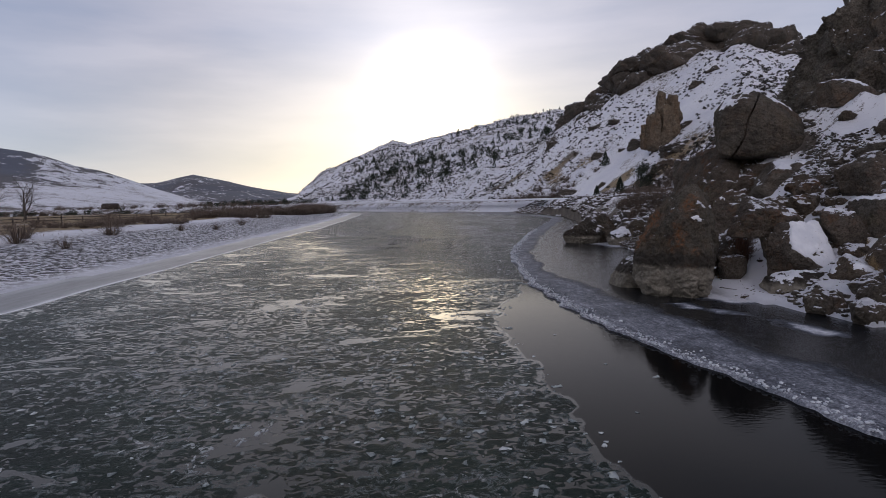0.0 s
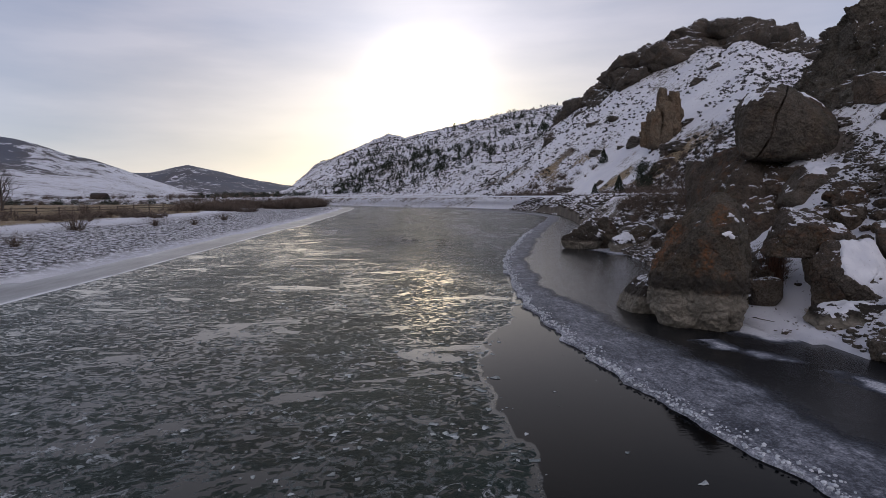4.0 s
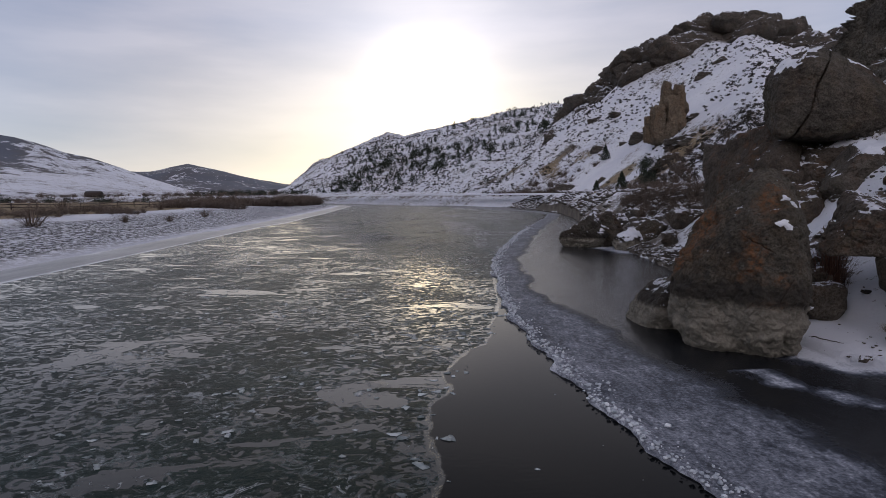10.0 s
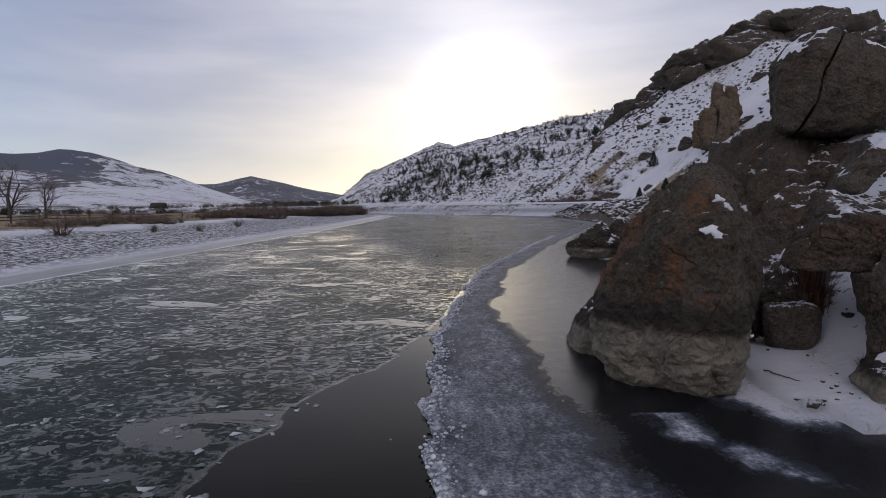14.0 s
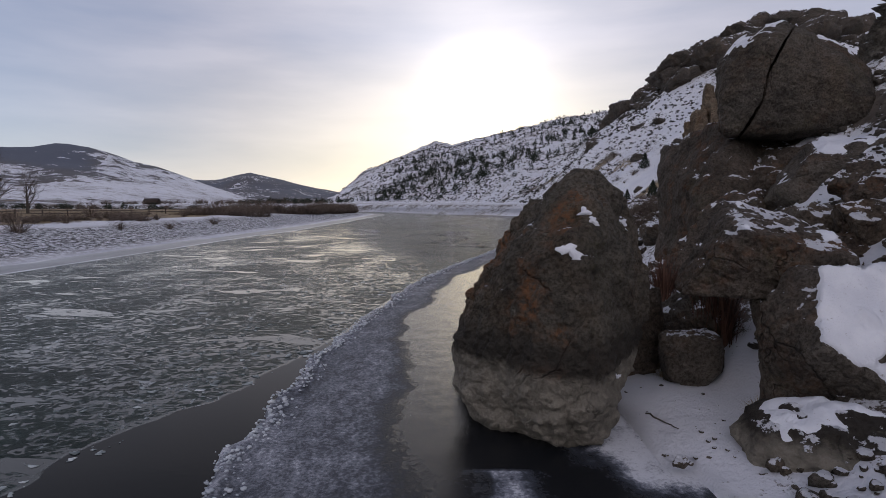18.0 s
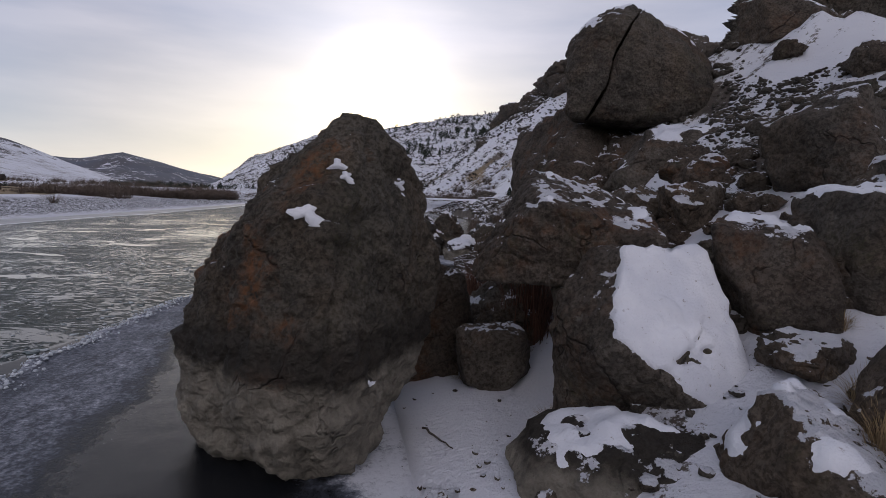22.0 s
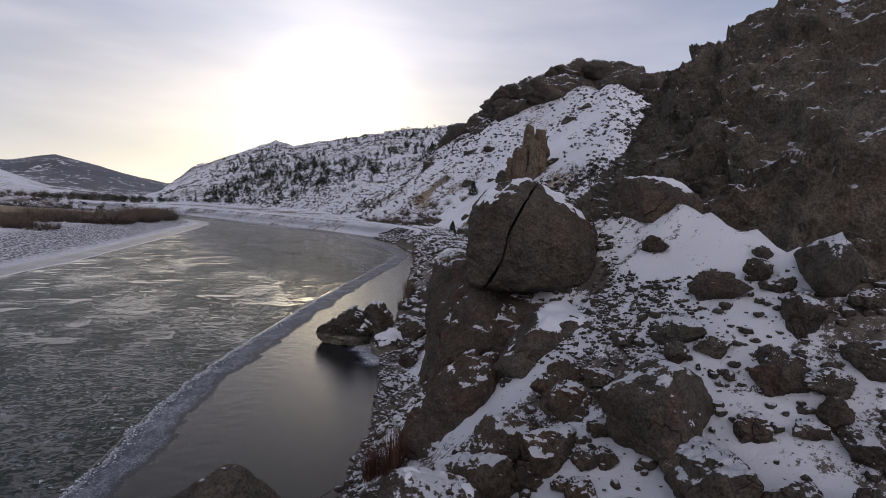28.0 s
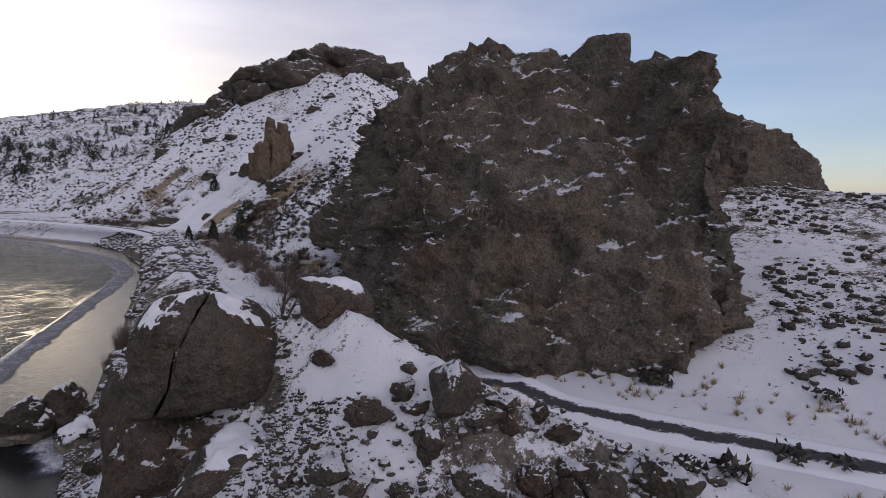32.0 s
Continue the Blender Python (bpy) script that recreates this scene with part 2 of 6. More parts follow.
def snow_material():
    m, n = material("packed_snow")
    fine, big = n.noise(26, 5, 0.6), n.noise(1.7, 4)
    dirt = n.step(n.noise(11, 6, 0.75), 0.61, 0.70)
    col = n.mix(n.step(big, 0.35, 0.7), (0.58, 0.595, 0.65), (0.69, 0.70, 0.74))
    col = n.mix(n.math("MULTIPLY", dirt, 0.75), col, (0.16, 0.13, 0.10))
    n.set(Base_Color=col, Roughness=0.62, Normal=n.bump(n.math("ADD", n.math("MULTIPLY", big, 2.0), fine), 0.55, 0.05))
    n.bsdf.inputs["Subsurface Weight"].default_value = 0.0
    return m


def rock_material(name, dark, mid, light, lichen=0.0, lichen_side=False, snow=0.5, band=None, scale=1.0, snow_lo=0.55, crack=1.0):
    """Weathered volcanic rock: mottling, pits, cracks, orange lichen and snow caught on what faces up.
    band: the height below which the water has bleached the stone."""
    m, n = material(name)
    big, mid_n, fine = n.noise(0.55 * scale, 5, 0.6), n.noise(2.6 * scale, 6, 0.65), n.noise(17 * scale, 6, 0.7)
    pits = n.voronoi(9 * scale)
    col = n.ramp(n.math("ADD", n.math("MULTIPLY", big, 0.45), n.math("MULTIPLY", mid_n, 0.55)), [(0.32, dark), (0.5, mid), (0.72, light)])
    col = n.mix(n.step(fine, 0.43, 0.60), col, n.mix(1.0, col, (0.48, 0.46, 0.44), "MULTIPLY"))
    col = n.mix(n.step(pits, 0.12, 0.02), col, n.mix(1.0, col, (0.5, 0.48, 0.46), "MULTIPLY"))
    pale = n.step(n.noise(5 * scale, 5, 0.7), 0.60, 0.72)
    col = n.mix(n.math("MULTIPLY", pale, 0.45), col, (0.24, 0.225, 0.19))
    tone = n.noise(0.16 * scale, 4, 0.6)
    col = n.mix(n.step(tone, 0.42, 0.62, 0.0, 0.5), col, n.mix(1.0, col, (0.72, 0.76, 0.80), "MULTIPLY"))
    hue = n.noise(0.30 * scale, 5, 0.65, distortion=0.8)
    col = n.mix(n.step(hue, 0.50, 0.64, 0.0, 0.55), col, n.mix(1.0, col, (1.06, 0.90, 0.76), "MULTIPLY"))
    col = n.mix(n.step(hue, 0.46, 0.34, 0.0, 0.5), col, n.mix(1.0, col, (0.92, 0.98, 1.04), "MULTIPLY"))
    specks = n.noise(42 * scale, 4, 0.7)
    col = n.mix(n.step(specks, 0.60, 0.70, 0.0, 0.32), col, (0.22, 0.20, 0.17))
    col = n.mix(n.step(specks, 0.40, 0.30, 0.0, 0.35), col, (0.016, 0.014, 0.012))
    warp = n.noise(1.3 * scale, 3)
    vm = n.nt.nodes.new("ShaderNodeVectorMath")
    vm.operation = "ADD"
    n.put(n.pos, vm.inputs[0])
    n.put(warp, vm.inputs[1])
    cr = n.voronoi(0.55 * scale, "DISTANCE_TO_EDGE", vec=vm.outputs[0])
    crack_ = n.math("MULTIPLY", n.step(cr, 0.012, 0.0), n.step(n.noise(0.8 * scale, 3), 0.48, 0.62))
    col = n.mix(n.math("MULTIPLY", crack_, 0.8 * crack), col, (0.018, 0.015, 0.013))
    if lichen:
        lm = n.math("MULTIPLY", n.step(n.noise(0.8 * scale, 4, 0.6), 0.50, 0.66), n.step(n.noise(7 * scale, 5, 0.7), 0.35, 0.6))
        if lichen_side:
            lm = n.math("MULTIPLY", lm, n.step(n.sep(n.geo.outputs["Normal"])[0], 0.25, -0.45, 0.12, 1.0))
        col = n.mix(n.math("MULTIPLY", lm, lichen), col, (0.20, 0.088, 0.036))
        moss = n.math("MULTIPLY", n.step(n.noise(0.65 * scale, 4, 0.6, distortion=0.5), 0.52, 0.66), n.step(n.noise(11 * scale, 5, 0.7), 0.42, 0.62))
        col = n.mix(n.math("MULTIPLY", moss, 0.35), col, (0.105, 0.098, 0.055))
    z = n.sep(n.pos)[2]
    if band is not None:
        edge = n.math("ADD", z, n.math("ADD", n.math("MULTIPLY", n.noise(1.1, 4, 0.6), 0.5), n.math("MULTIPLY", n.noise(9, 5, 0.7), 0.25)))
        inb = n.step(edge, band + 0.45, band + 0.22)
        dampb = n.math("MULTIPLY", n.step(edge, band + 1.15, band + 0.7), n.math("SUBTRACT", 1.0, inb))
        col = n.mix(n.math("MULTIPLY", dampb, 0.75), col, (0.030, 0.026, 0.022))
        bl = n.ramp(n.math("ADD", n.math("MULTIPLY", mid_n, 0.6), n.math("MULTIPLY", fine, 0.4)), [(0.3, (0.11, 0.099, 0.082)), (0.5, (0.215, 0.194, 0.158)), (0.72, (0.33, 0.303, 0.25))])
        col = n.mix(inb, col, bl)
    rough = 0.88
    hgt = n.math("ADD", n.math("MULTIPLY", mid_n, 1.6), n.math("ADD", n.math("MULTIPLY", fine, 0.5), n.math("MULTIPLY", crack_, -0.8 * crack)))
    lump = n.voronoi(6.0 * scale)
    nor = n.bump(n.math("ADD", hgt, n.math("MULTIPLY", lump, -0.7)), 1.0, 0.18 / scale)
    if snow:
        up = n.sep(n.geo.outputs["Normal"])[2]
        patch = n.math("ADD", n.math("MULTIPLY", n.noise(1.4 * scale, 5, 0.6), 0.9), n.math("MULTIPLY", n.noise(9 * scale, 5, 0.65), 0.5))
        s = n.math("ADD", up, n.math("MULTIPLY", n.math("SUBTRACT", patch, 0.70), 2.2))
        lo = snow_lo + (1.0 - snow) * 0.5
        sm = n.step(s, lo + 0.10, lo + 0.17)
        col = n.mix(sm, col, SNOW)
    n.set(Base_Color=col, Roughness=rough, Normal=nor)
    n.bsdf.inputs["Specular IOR Level"].default_value = 0.25
    return m


def ground_material():
    """Snow over stony ground, with gravel bars, dry grass and steep bare rock."""
    m, n = material("snowy_ground")
    up = n.sep(n.geo.outputs["Normal"])[2]
    gravel, grass, stony, hazy_wood = n.attr("gravel"), n.attr("grass"), n.attr("stony"), n.attr("hazy_wood")
    speck, fine, tiny = n.noise(0.9, 6, 0.7), n.noise(4.5, 6, 0.72), n.noise(19, 5, 0.7)
    coarse, huge = n.noise(0.09, 6, 0.65), n.noise(0.012, 5, 0.6)
    soil = n.ramp(n.noise(3.0, 5, 0.6), [(0.3, (0.06, 0.05, 0.042)), (0.55, (0.125, 0.105, 0.088)), (0.75, (0.21, 0.185, 0.155))])
    straw = n.ramp(n.noise(0.8, 5, 0.6), [(0.3, (0.15, 0.11, 0.065)), (0.6, (0.27, 0.205, 0.12)), (0.8, (0.38, 0.30, 0.19))])
    rockc = n.ramp(n.noise(0.35, 6, 0.68), [(0.3, (0.045, 0.038, 0.033)), (0.55, (0.105, 0.088, 0.072)), (0.8, (0.19, 0.165, 0.135))])
    base = n.mix(n.step(grass, 0.15, 0.5), soil, straw)
    base = n.mix(n.step(up, 0.68, 0.52), base, rockc)
    # wooded slopes get a pale blue-grey: distance haze is mixed into their colour
    base = n.mix(hazy_wood, base, (0.095, 0.110, 0.148))
    bare = n.math("ADD", n.math("MULTIPLY", stony, 0.50), n.math("MULTIPLY", gravel, 0.08))
    bare = n.math("ADD", bare, n.math("MULTIPLY", grass, 0.75))
    bare = n.math("ADD", bare, n.step(up, 0.70, 0.50, 0.0, 0.8))
    woods = n.math("ADD", hazy_wood, n.math("MULTIPLY", n.math("MULTIPLY", n.math("SUBTRACT", n.math("ADD", n.noise(0.018, 6, 0.7), n.noise(0.075, 5, 0.7)), 1.0), n.step(hazy_wood, 0.02, 0.3)), 2.2))
    bare = n.math("ADD", bare, n.math("MULTIPLY", n.step(woods, 0.28, 0.62), 0.8))
    bare = n.math("ADD", bare, n.math("MULTIPLY", n.math("SUBTRACT", coarse, 0.5), 0.75))
    bare = n.math("ADD", bare, n.math("MULTIPLY", n.math("SUBTRACT", huge, 0.5), 0.4))
    cover = n.math("ADD", n.math("MULTIPLY", speck, 0.50), n.math("ADD", n.math("MULTIPLY", fine, 0.42), n.math("MULTIPLY", tiny, 0.22)))
    fleck = n.math("ADD", n.math("MULTIPLY", bare, 0.55), n.math("SUBTRACT", cover, 0.57))
    bm_ = n.step(fleck, 0.10, 0.15)
    sn = n.mix(n.step(coarse, 0.3, 0.7), (0.62, 0.63, 0.69), (0.74, 0.745, 0.78))
    mott = n.math("MULTIPLY", gravel, n.step(n.noise(2.3, 5, 0.7), 0.475, 0.505))
    bm_ = n.math("MAXIMUM", bm_, mott)
    cobble = n.ramp(n.noise(5.0, 4, 0.7), [(0.35, (0.03, 0.028, 0.029)), (0.65, (0.11, 0.105, 0.106))])
    col = n.mix(bm_, sn, n.mix(gravel, base, cobble))
    n.set(Base_Color=col, Roughness=0.8, Normal=n.bump(n.math("ADD", n.math("MULTIPLY", speck, 1.2), n.math("ADD", fine, n.math("MULTIPLY", tiny, 0.4))), 0.8, 0.14))
    n.bsdf.inputs["Specular IOR Level"].default_value = 0.2
    return m


def water_material():
    """Dark river: smooth open pools and leads, and crowded rafts of slush ice, rimmed with frost."""
    m, n = material("icy_river_water")
    floe = n.attr("floe")
    skin = n.step(floe, 0.45, 0.6)
    big = n.noise(0.11, 4, 0.55, distortion=0.6, stretch=(1.5, 0.8, 1))
    mid = n.noise(0.9, 5, 0.62, distortion=1.0, stretch=(0.7, 1.4, 1))
    pan = n.noise(4.6, 4, 0.66, stretch=(0.85, 1.1, 1), distortion=1.1)
    # smooth black pools between the rafts, long across the stream
    pool = n.step(n.math("ADD", n.noise(0.30, 5, 0.62, stretch=(0.75, 1.35, 1), distortion=0.9), n.math("MULTIPLY", pan, 0.10)), 0.652, 0.668)
    cover = n.math("ADD", n.math("MULTIPLY", pan, 1.05), n.math("ADD", n.math("MULTIPLY", mid, 0.38), n.math("MULTIPLY", big, 0.46)))
    cover = n.math("ADD", cover, n.math("MULTIPLY", n.math("SUBTRACT", floe, 1.0), 1.4))
    cover = n.math("SUBTRACT", cover, n.math("MULTIPLY", pool, 0.5))
    ice = n.step(cover, 0.895, 0.910)
    rim = n.math("MULTIPLY", n.step(cover, 0.885, 0.905), n.step(cover, 0.965, 0.920))
    rim = n.math("MULTIPLY", rim, n.step(n.noise(1.0, 5, 0.65), 0.40, 0.58))
    grain = n.noise(9.0, 6, 0.75)
    frost = n.math("MULTIPLY", ice, n.step(grain, 0.52, 0.62))
    clump = n.math("MULTIPLY", n.step(n.noise(2.3, 6, 0.70, distortion=1.4), 0.565, 0.61), n.step(n.noise(0.24, 4), 0.46, 0.60))
    clump = n.math("MULTIPLY", n.math("MULTIPLY", clump, n.step(grain, 0.38, 0.50)), skin)
    lip = n.math("MULTIPLY", n.math("MULTIPLY", n.step(floe, 0.35, 0.55), n.math("MULTIPLY", n.step(floe, 0.95, 0.70), n.step(n.noise(0.7, 4), 0.42, 0.6))), n.step(grain, 0.42, 0.55))
    white = n.math("MAXIMUM", n.math("MULTIPLY", clump, 0.9), n.math("MULTIPLY", lip, 0.10))
    teal = n.mix(n.step(n.noise(0.22, 4), 0.35, 0.65), (0.003, 0.0085, 0.0075), (0.008, 0.020, 0.0172))
    col = n.mix(ice, n.mix(skin, (0.002, 0.0025, 0.003), (0.003, 0.006, 0.0055)), teal)
    col = n.mix(n.math("MULTIPLY", frost, 0.42), col, (0.038, 0.056, 0.054))
    col = n.mix(n.math("MULTIPLY", rim, 0.75), col, (0.17, 0.20, 0.205))
    col = n.mix(white, col, (0.46, 0.49, 0.51))
    solid = n.math("MAXIMUM", ice, white)
    rough = n.math("ADD", n.math("MULTIPLY", solid, 0.30), n.math("ADD", n.math("MULTIPLY", frost, 0.2), 0.055))
    hgt = n.math("ADD", n.math("MULTIPLY", ice, 0.30), n.math("ADD", n.math("MULTIPLY", rim, 0.5), n.math("ADD", n.math("MULTIPLY", frost, 0.3), white)))
    hgt = n.math("ADD", hgt, n.math("MULTIPLY", n.math("MULTIPLY", pan, ice), 1.0))
    hgt = n.math("ADD", hgt, n.math("MULTIPLY", n.noise(5.0, 3, 0.5, stretch=(1, 2.4, 1)), 0.05))
    n.set(Base_Color=col, Roughness=rough, Normal=n.bump(hgt, 0.6, 0.05))
    n.bsdf.inputs["IOR"].default_value = 1.24
    n.put(n.math("MULTIPLY", n.step(solid, 0.0, 1.0, 0.80, 0.12), n.step(skin, 0.0, 1.0, 0.20, 1.0)), n.bsdf.inputs["Specular IOR Level"])
    return m


def shelf_material():
    """Bank ice: frosted white towards the river, thin and nearly black towards the shore."""
    m, n = material("bank_ice")
    frost = n.attr("frost")
    a, b, c = n.noise(3.2, 6, 0.7, stretch=(1.6, 0.7, 1)), n.noise(14, 6, 0.75), n.noise(0.6, 4, 0.6)
    k = n.math("ADD", frost, n.math("MULTIPLY", n.math("SUBTRACT", a, 0.5), 0.65))
    k = n.math("ADD", k, n.math("MULTIPLY", n.math("SUBTRACT", b, 0.5), 1.0))
    k = n.math("ADD", k, n.math("MULTIPLY", n.math("SUBTRACT", c, 0.5), 0.5))
    w = n.step(k, 0.22, 1.25)
    col = n.ramp(w, [(0.0, (0.010, 0.011, 0.013)), (0.35, (0.038, 0.042, 0.052)), (0.55, (0.09, 0.098, 0.118)), (0.8, (0.23, 0.24, 0.275)), (1.0, (0.60, 0.61, 0.65))])
    n.set(Base_Color=col, Roughness=n.step(w, 0.0, 0.6, 0.22, 0.6),
          Normal=n.bump(n.math("MULTIPLY", n.math("ADD", n.math("MULTIPLY", a, 1.0), n.math("MULTIPLY", b, 0.7)), n.step(w, 0.1, 0.5, 0.30, 1.0)), 0.55, 0.04))
    n.put(n.step(w, 0.1, 0.5, 0.28, 0.12), n.bsdf.inputs["Specular IOR Level"])
    n.bsdf.inputs["IOR"].default_value = 1.31
    return m


def plain_material(name, stops, scale=8.0, rough=0.8, bump=0.4, dist=0.02, per_island=False, detail=5):
    m, n = material(name)
    v = n.noise(scale, detail, 0.65)
    if per_island:
        v = n.math("ADD", n.math("MULTIPLY", v, 0.5), n.math("MULTIPLY", n.island(), 0.5))
    n.set(Base_Color=n.ramp(v, stops), Roughness=rough, Normal=n.bump(n.noise(scale * 3, 5, 0.7), bump, dist))
    n.bsdf.inputs["Specular IOR Level"].default_value = 0.25
    return m


M_SNOW = snow_material()
M_BOULDER = rock_material("lichen_boulder_rock", (0.046, 0.040, 0.033), (0.108, 0.093, 0.073), (0.19, 0.164, 0.128), lichen=0.9, lichen_side=True, snow=0.05, band=1.38)
M_SPLIT = rock_material("split_boulder_rock", (0.040, 0.035, 0.030), (0.094, 0.082, 0.067), (0.165, 0.145, 0.120), lichen=0.15, snow=0.36)
M_ROCK = rock_material("grey_brown_rock", (0.048, 0.041, 0.034), (0.110, 0.094, 0.077), (0.19, 0.166, 0.136), lichen=0.18, snow=0.56)
M_RED = rock_material("red_brown_rock", (0.040, 0.033, 0.027), (0.096, 0.077, 0.061), (0.165, 0.136, 0.108), lichen=0.40, snow=0.44)
M_SHORE = rock_material("shore_rock", (0.038, 0.033, 0.028), (0.088, 0.076, 0.063), (0.158, 0.138, 0.115), lichen=0.1, snow=0.55, band=0.75)
M_CLIFF = rock_material("cliff_rock", (0.070, 0.061, 0.051), (0.155, 0.134, 0.108), (0.255, 0.222, 0.18), lichen=0.15, snow=0.36, scale=0.42, snow_lo=0.50, crack=0.4)
M_STONE = rock_material("loose_stone", (0.040, 0.035, 0.030), (0.10, 0.087, 0.071), (0.19, 0.165, 0.135), snow=0.66, scale=1.6, crack=0.3)
M_RIPRAP = rock_material("snowed_stone", (0.045, 0.040, 0.035), (0.105, 0.092, 0.077), (0.19, 0.168, 0.14), snow=0.95, scale=1.4, crack=0.3)
M_SNOWROCK = rock_material("snow_dusted_rock", (0.050, 0.043, 0.036), (0.115, 0.098, 0.079), (0.20, 0.173, 0.140), lichen=0.2, snow=0.85)
M_RIMROCK = rock_material("rim_rock", (0.048, 0.041, 0.036), (0.105, 0.091, 0.077), (0.18, 0.157, 0.13), lichen=0.1, snow=0.42, scale=0.42, snow_lo=0.50, crack=0.4)
M_TAN = rock_material("tan_rock", (0.085, 0.066, 0.046), (0.195, 0.152, 0.108), (0.30, 0.245, 0.18), lichen=0.15, snow=0.15, scale=0.42, snow_lo=0.6, crack=0.5)
M_GROUND = ground_material()
M_WATER = water_material()
M_SHELF = shelf_material()
M_BARICE, n_ = material("grey_bar_ice")
gi = n_.math("ADD", n_.attr("frost"), n_.math("ADD", n_.math("MULTIPLY", n_.noise(0.9, 6, 0.7, stretch=(2.0, 0.4, 1)), 0.7), n_.math("MULTIPLY", n_.noise(7, 5, 0.7), 0.3)))
n_.set(Base_Color=n_.ramp(gi, [(0.35, (0.05, 0.054, 0.062)), (0.55, (0.13, 0.135, 0.15)), (0.8, (0.24, 0.25, 0.275)), (1.0, (0.60, 0.61, 0.64))]), Roughness=0.38, Normal=n_.bump(gi, 0.25, 0.03))
M_ASPHALT, n_ = material("snowy_asphalt")
lane = n_.attr("lane")
drift = n_.math("ADD", lane, n_.math("ADD", n_.math("MULTIPLY", n_.noise(1.2, 5, 0.65), 0.9), n_.math("MULTIPLY", n_.noise(9, 5, 0.7), 0.5)))
n_.set(Base_Color=n_.mix(n_.step(drift, 0.93, 1.05), n_.ramp(n_.noise(14, 5, 0.7), [(0.3, (0.028, 0.028, 0.031)), (0.7, (0.075, 0.075, 0.078))]), SNOW), Roughness=0.9, Normal=n_.bump(drift, 0.4, 0.05), Specular_IOR_Level=0.08)
M_TWIG = plain_material("bare_twigs", [(0.3, (0.06, 0.046, 0.038)), (0.6, (0.14, 0.108, 0.086)), (0.8, (0.24, 0.19, 0.15))], 3, 0.85, per_island=True)
M_REDTWIG = plain_material("red_twigs", [(0.3, (0.055, 0.028, 0.020)), (0.6, (0.115, 0.058, 0.040)), (0.8, (0.18, 0.10, 0.07))], 3, 0.8, per_island=True)
M_SAGE = plain_material("sagebrush_leaf", [(0.3, (0.022, 0.020, 0.018)), (0.6, (0.050, 0.045, 0.037)), (0.8, (0.095, 0.085, 0.066))], 2, 0.9, per_island=True)
M_JUNIPER = plain_material("juniper_leaf", [(0.3, (0.012, 0.017, 0.012)), (0.6, (0.028, 0.038, 0.024)), (0.8, (0.05, 0.06, 0.038))], 2, 0.85, per_island=True)
M_STRAW = plain_material("dry_grass", [(0.3, (0.16, 0.11, 0.06)), (0.6, (0.30, 0.22, 0.12)), (0.8, (0.42, 0.33, 0.19))], 3, 0.85, per_island=True)
M_BARK = plain_material("bark", [(0.3, (0.04, 0.034, 0.03)), (0.6, (0.09, 0.077, 0.066)), (0.8, (0.16, 0.14, 0.12))], 9, 0.9)
M_BARN = plain_material("weathered_planks", [(0.3, (0.022, 0.017, 0.015)), (0.6, (0.05, 0.038, 0.032)), (0.8, (0.085, 0.068, 0.057))], 2.5, 0.85)


# ---------------------------------------------------------------- mesh helpers
def mesh_of(name, verts, faces, mat, smooth=True):
    me = bpy.data.meshes.new(name)
    verts, faces = np.asarray(verts, np.float32), np.asarray(faces, np.int32)
    k = faces.shape[1]
    me.vertices.add(len(verts))
    me.vertices.foreach_set("co", verts.ravel())
    me.loops.add(faces.size)
    me.loops.foreach_set("vertex_index", faces.ravel())
    me.polygons.add(len(faces))
    me.polygons.foreach_set("loop_start", np.arange(0, faces.size, k, dtype=np.int32))
    me.update(calc_edges=True)
    if smooth:
        me.polygons.foreach_set("use_smooth", np.ones(len(faces), bool))
    me.materials.append(mat)
    return me


def thing(name, verts, faces, mat, label="", category="", group="", kind="", parent=None, at=None, smooth=True):
    ob = new(name, mesh_of(name, verts, faces, mat, smooth))
    if at is not None:
        ob.location = at
    if parent is not None:
        ob.parent = parent
    return tagged(ob, label, category, group, kind)


def empty(name, at, label, category, group=""):
    ob = new(name)
    ob.location = at
    ob.empty_display_size = 0.2
    return tagged(ob, label, category, group)


def grid_faces(nu, nv):
    i = (np.arange(nu - 1)[:, None] * nv + np.arange(nv - 1)[None]).ravel()
    return np.stack([i, i + nv, i + nv + 1, i + 1], -1)


_ico = {}


def ico(sub):
    if sub not in _ico:
        bm = bmesh.new()
        bmesh.ops.create_icosphere(bm, subdivisions=sub, radius=1.0)
        _ico[sub] = (np.array([v.co[:] for v in bm.verts]), np.array([[v.index for v in f.verts] for f in bm.faces]))
        bm.free()
    return _ico[sub]


def rotz(p, deg):
    c, s = math.cos(radians(deg)), math.sin(radians(deg))
    return np.stack([p[:, 0] * c - p[:, 1] * s, p[:, 0] * s + p[:, 1] * c, p[:, 2]], -1)


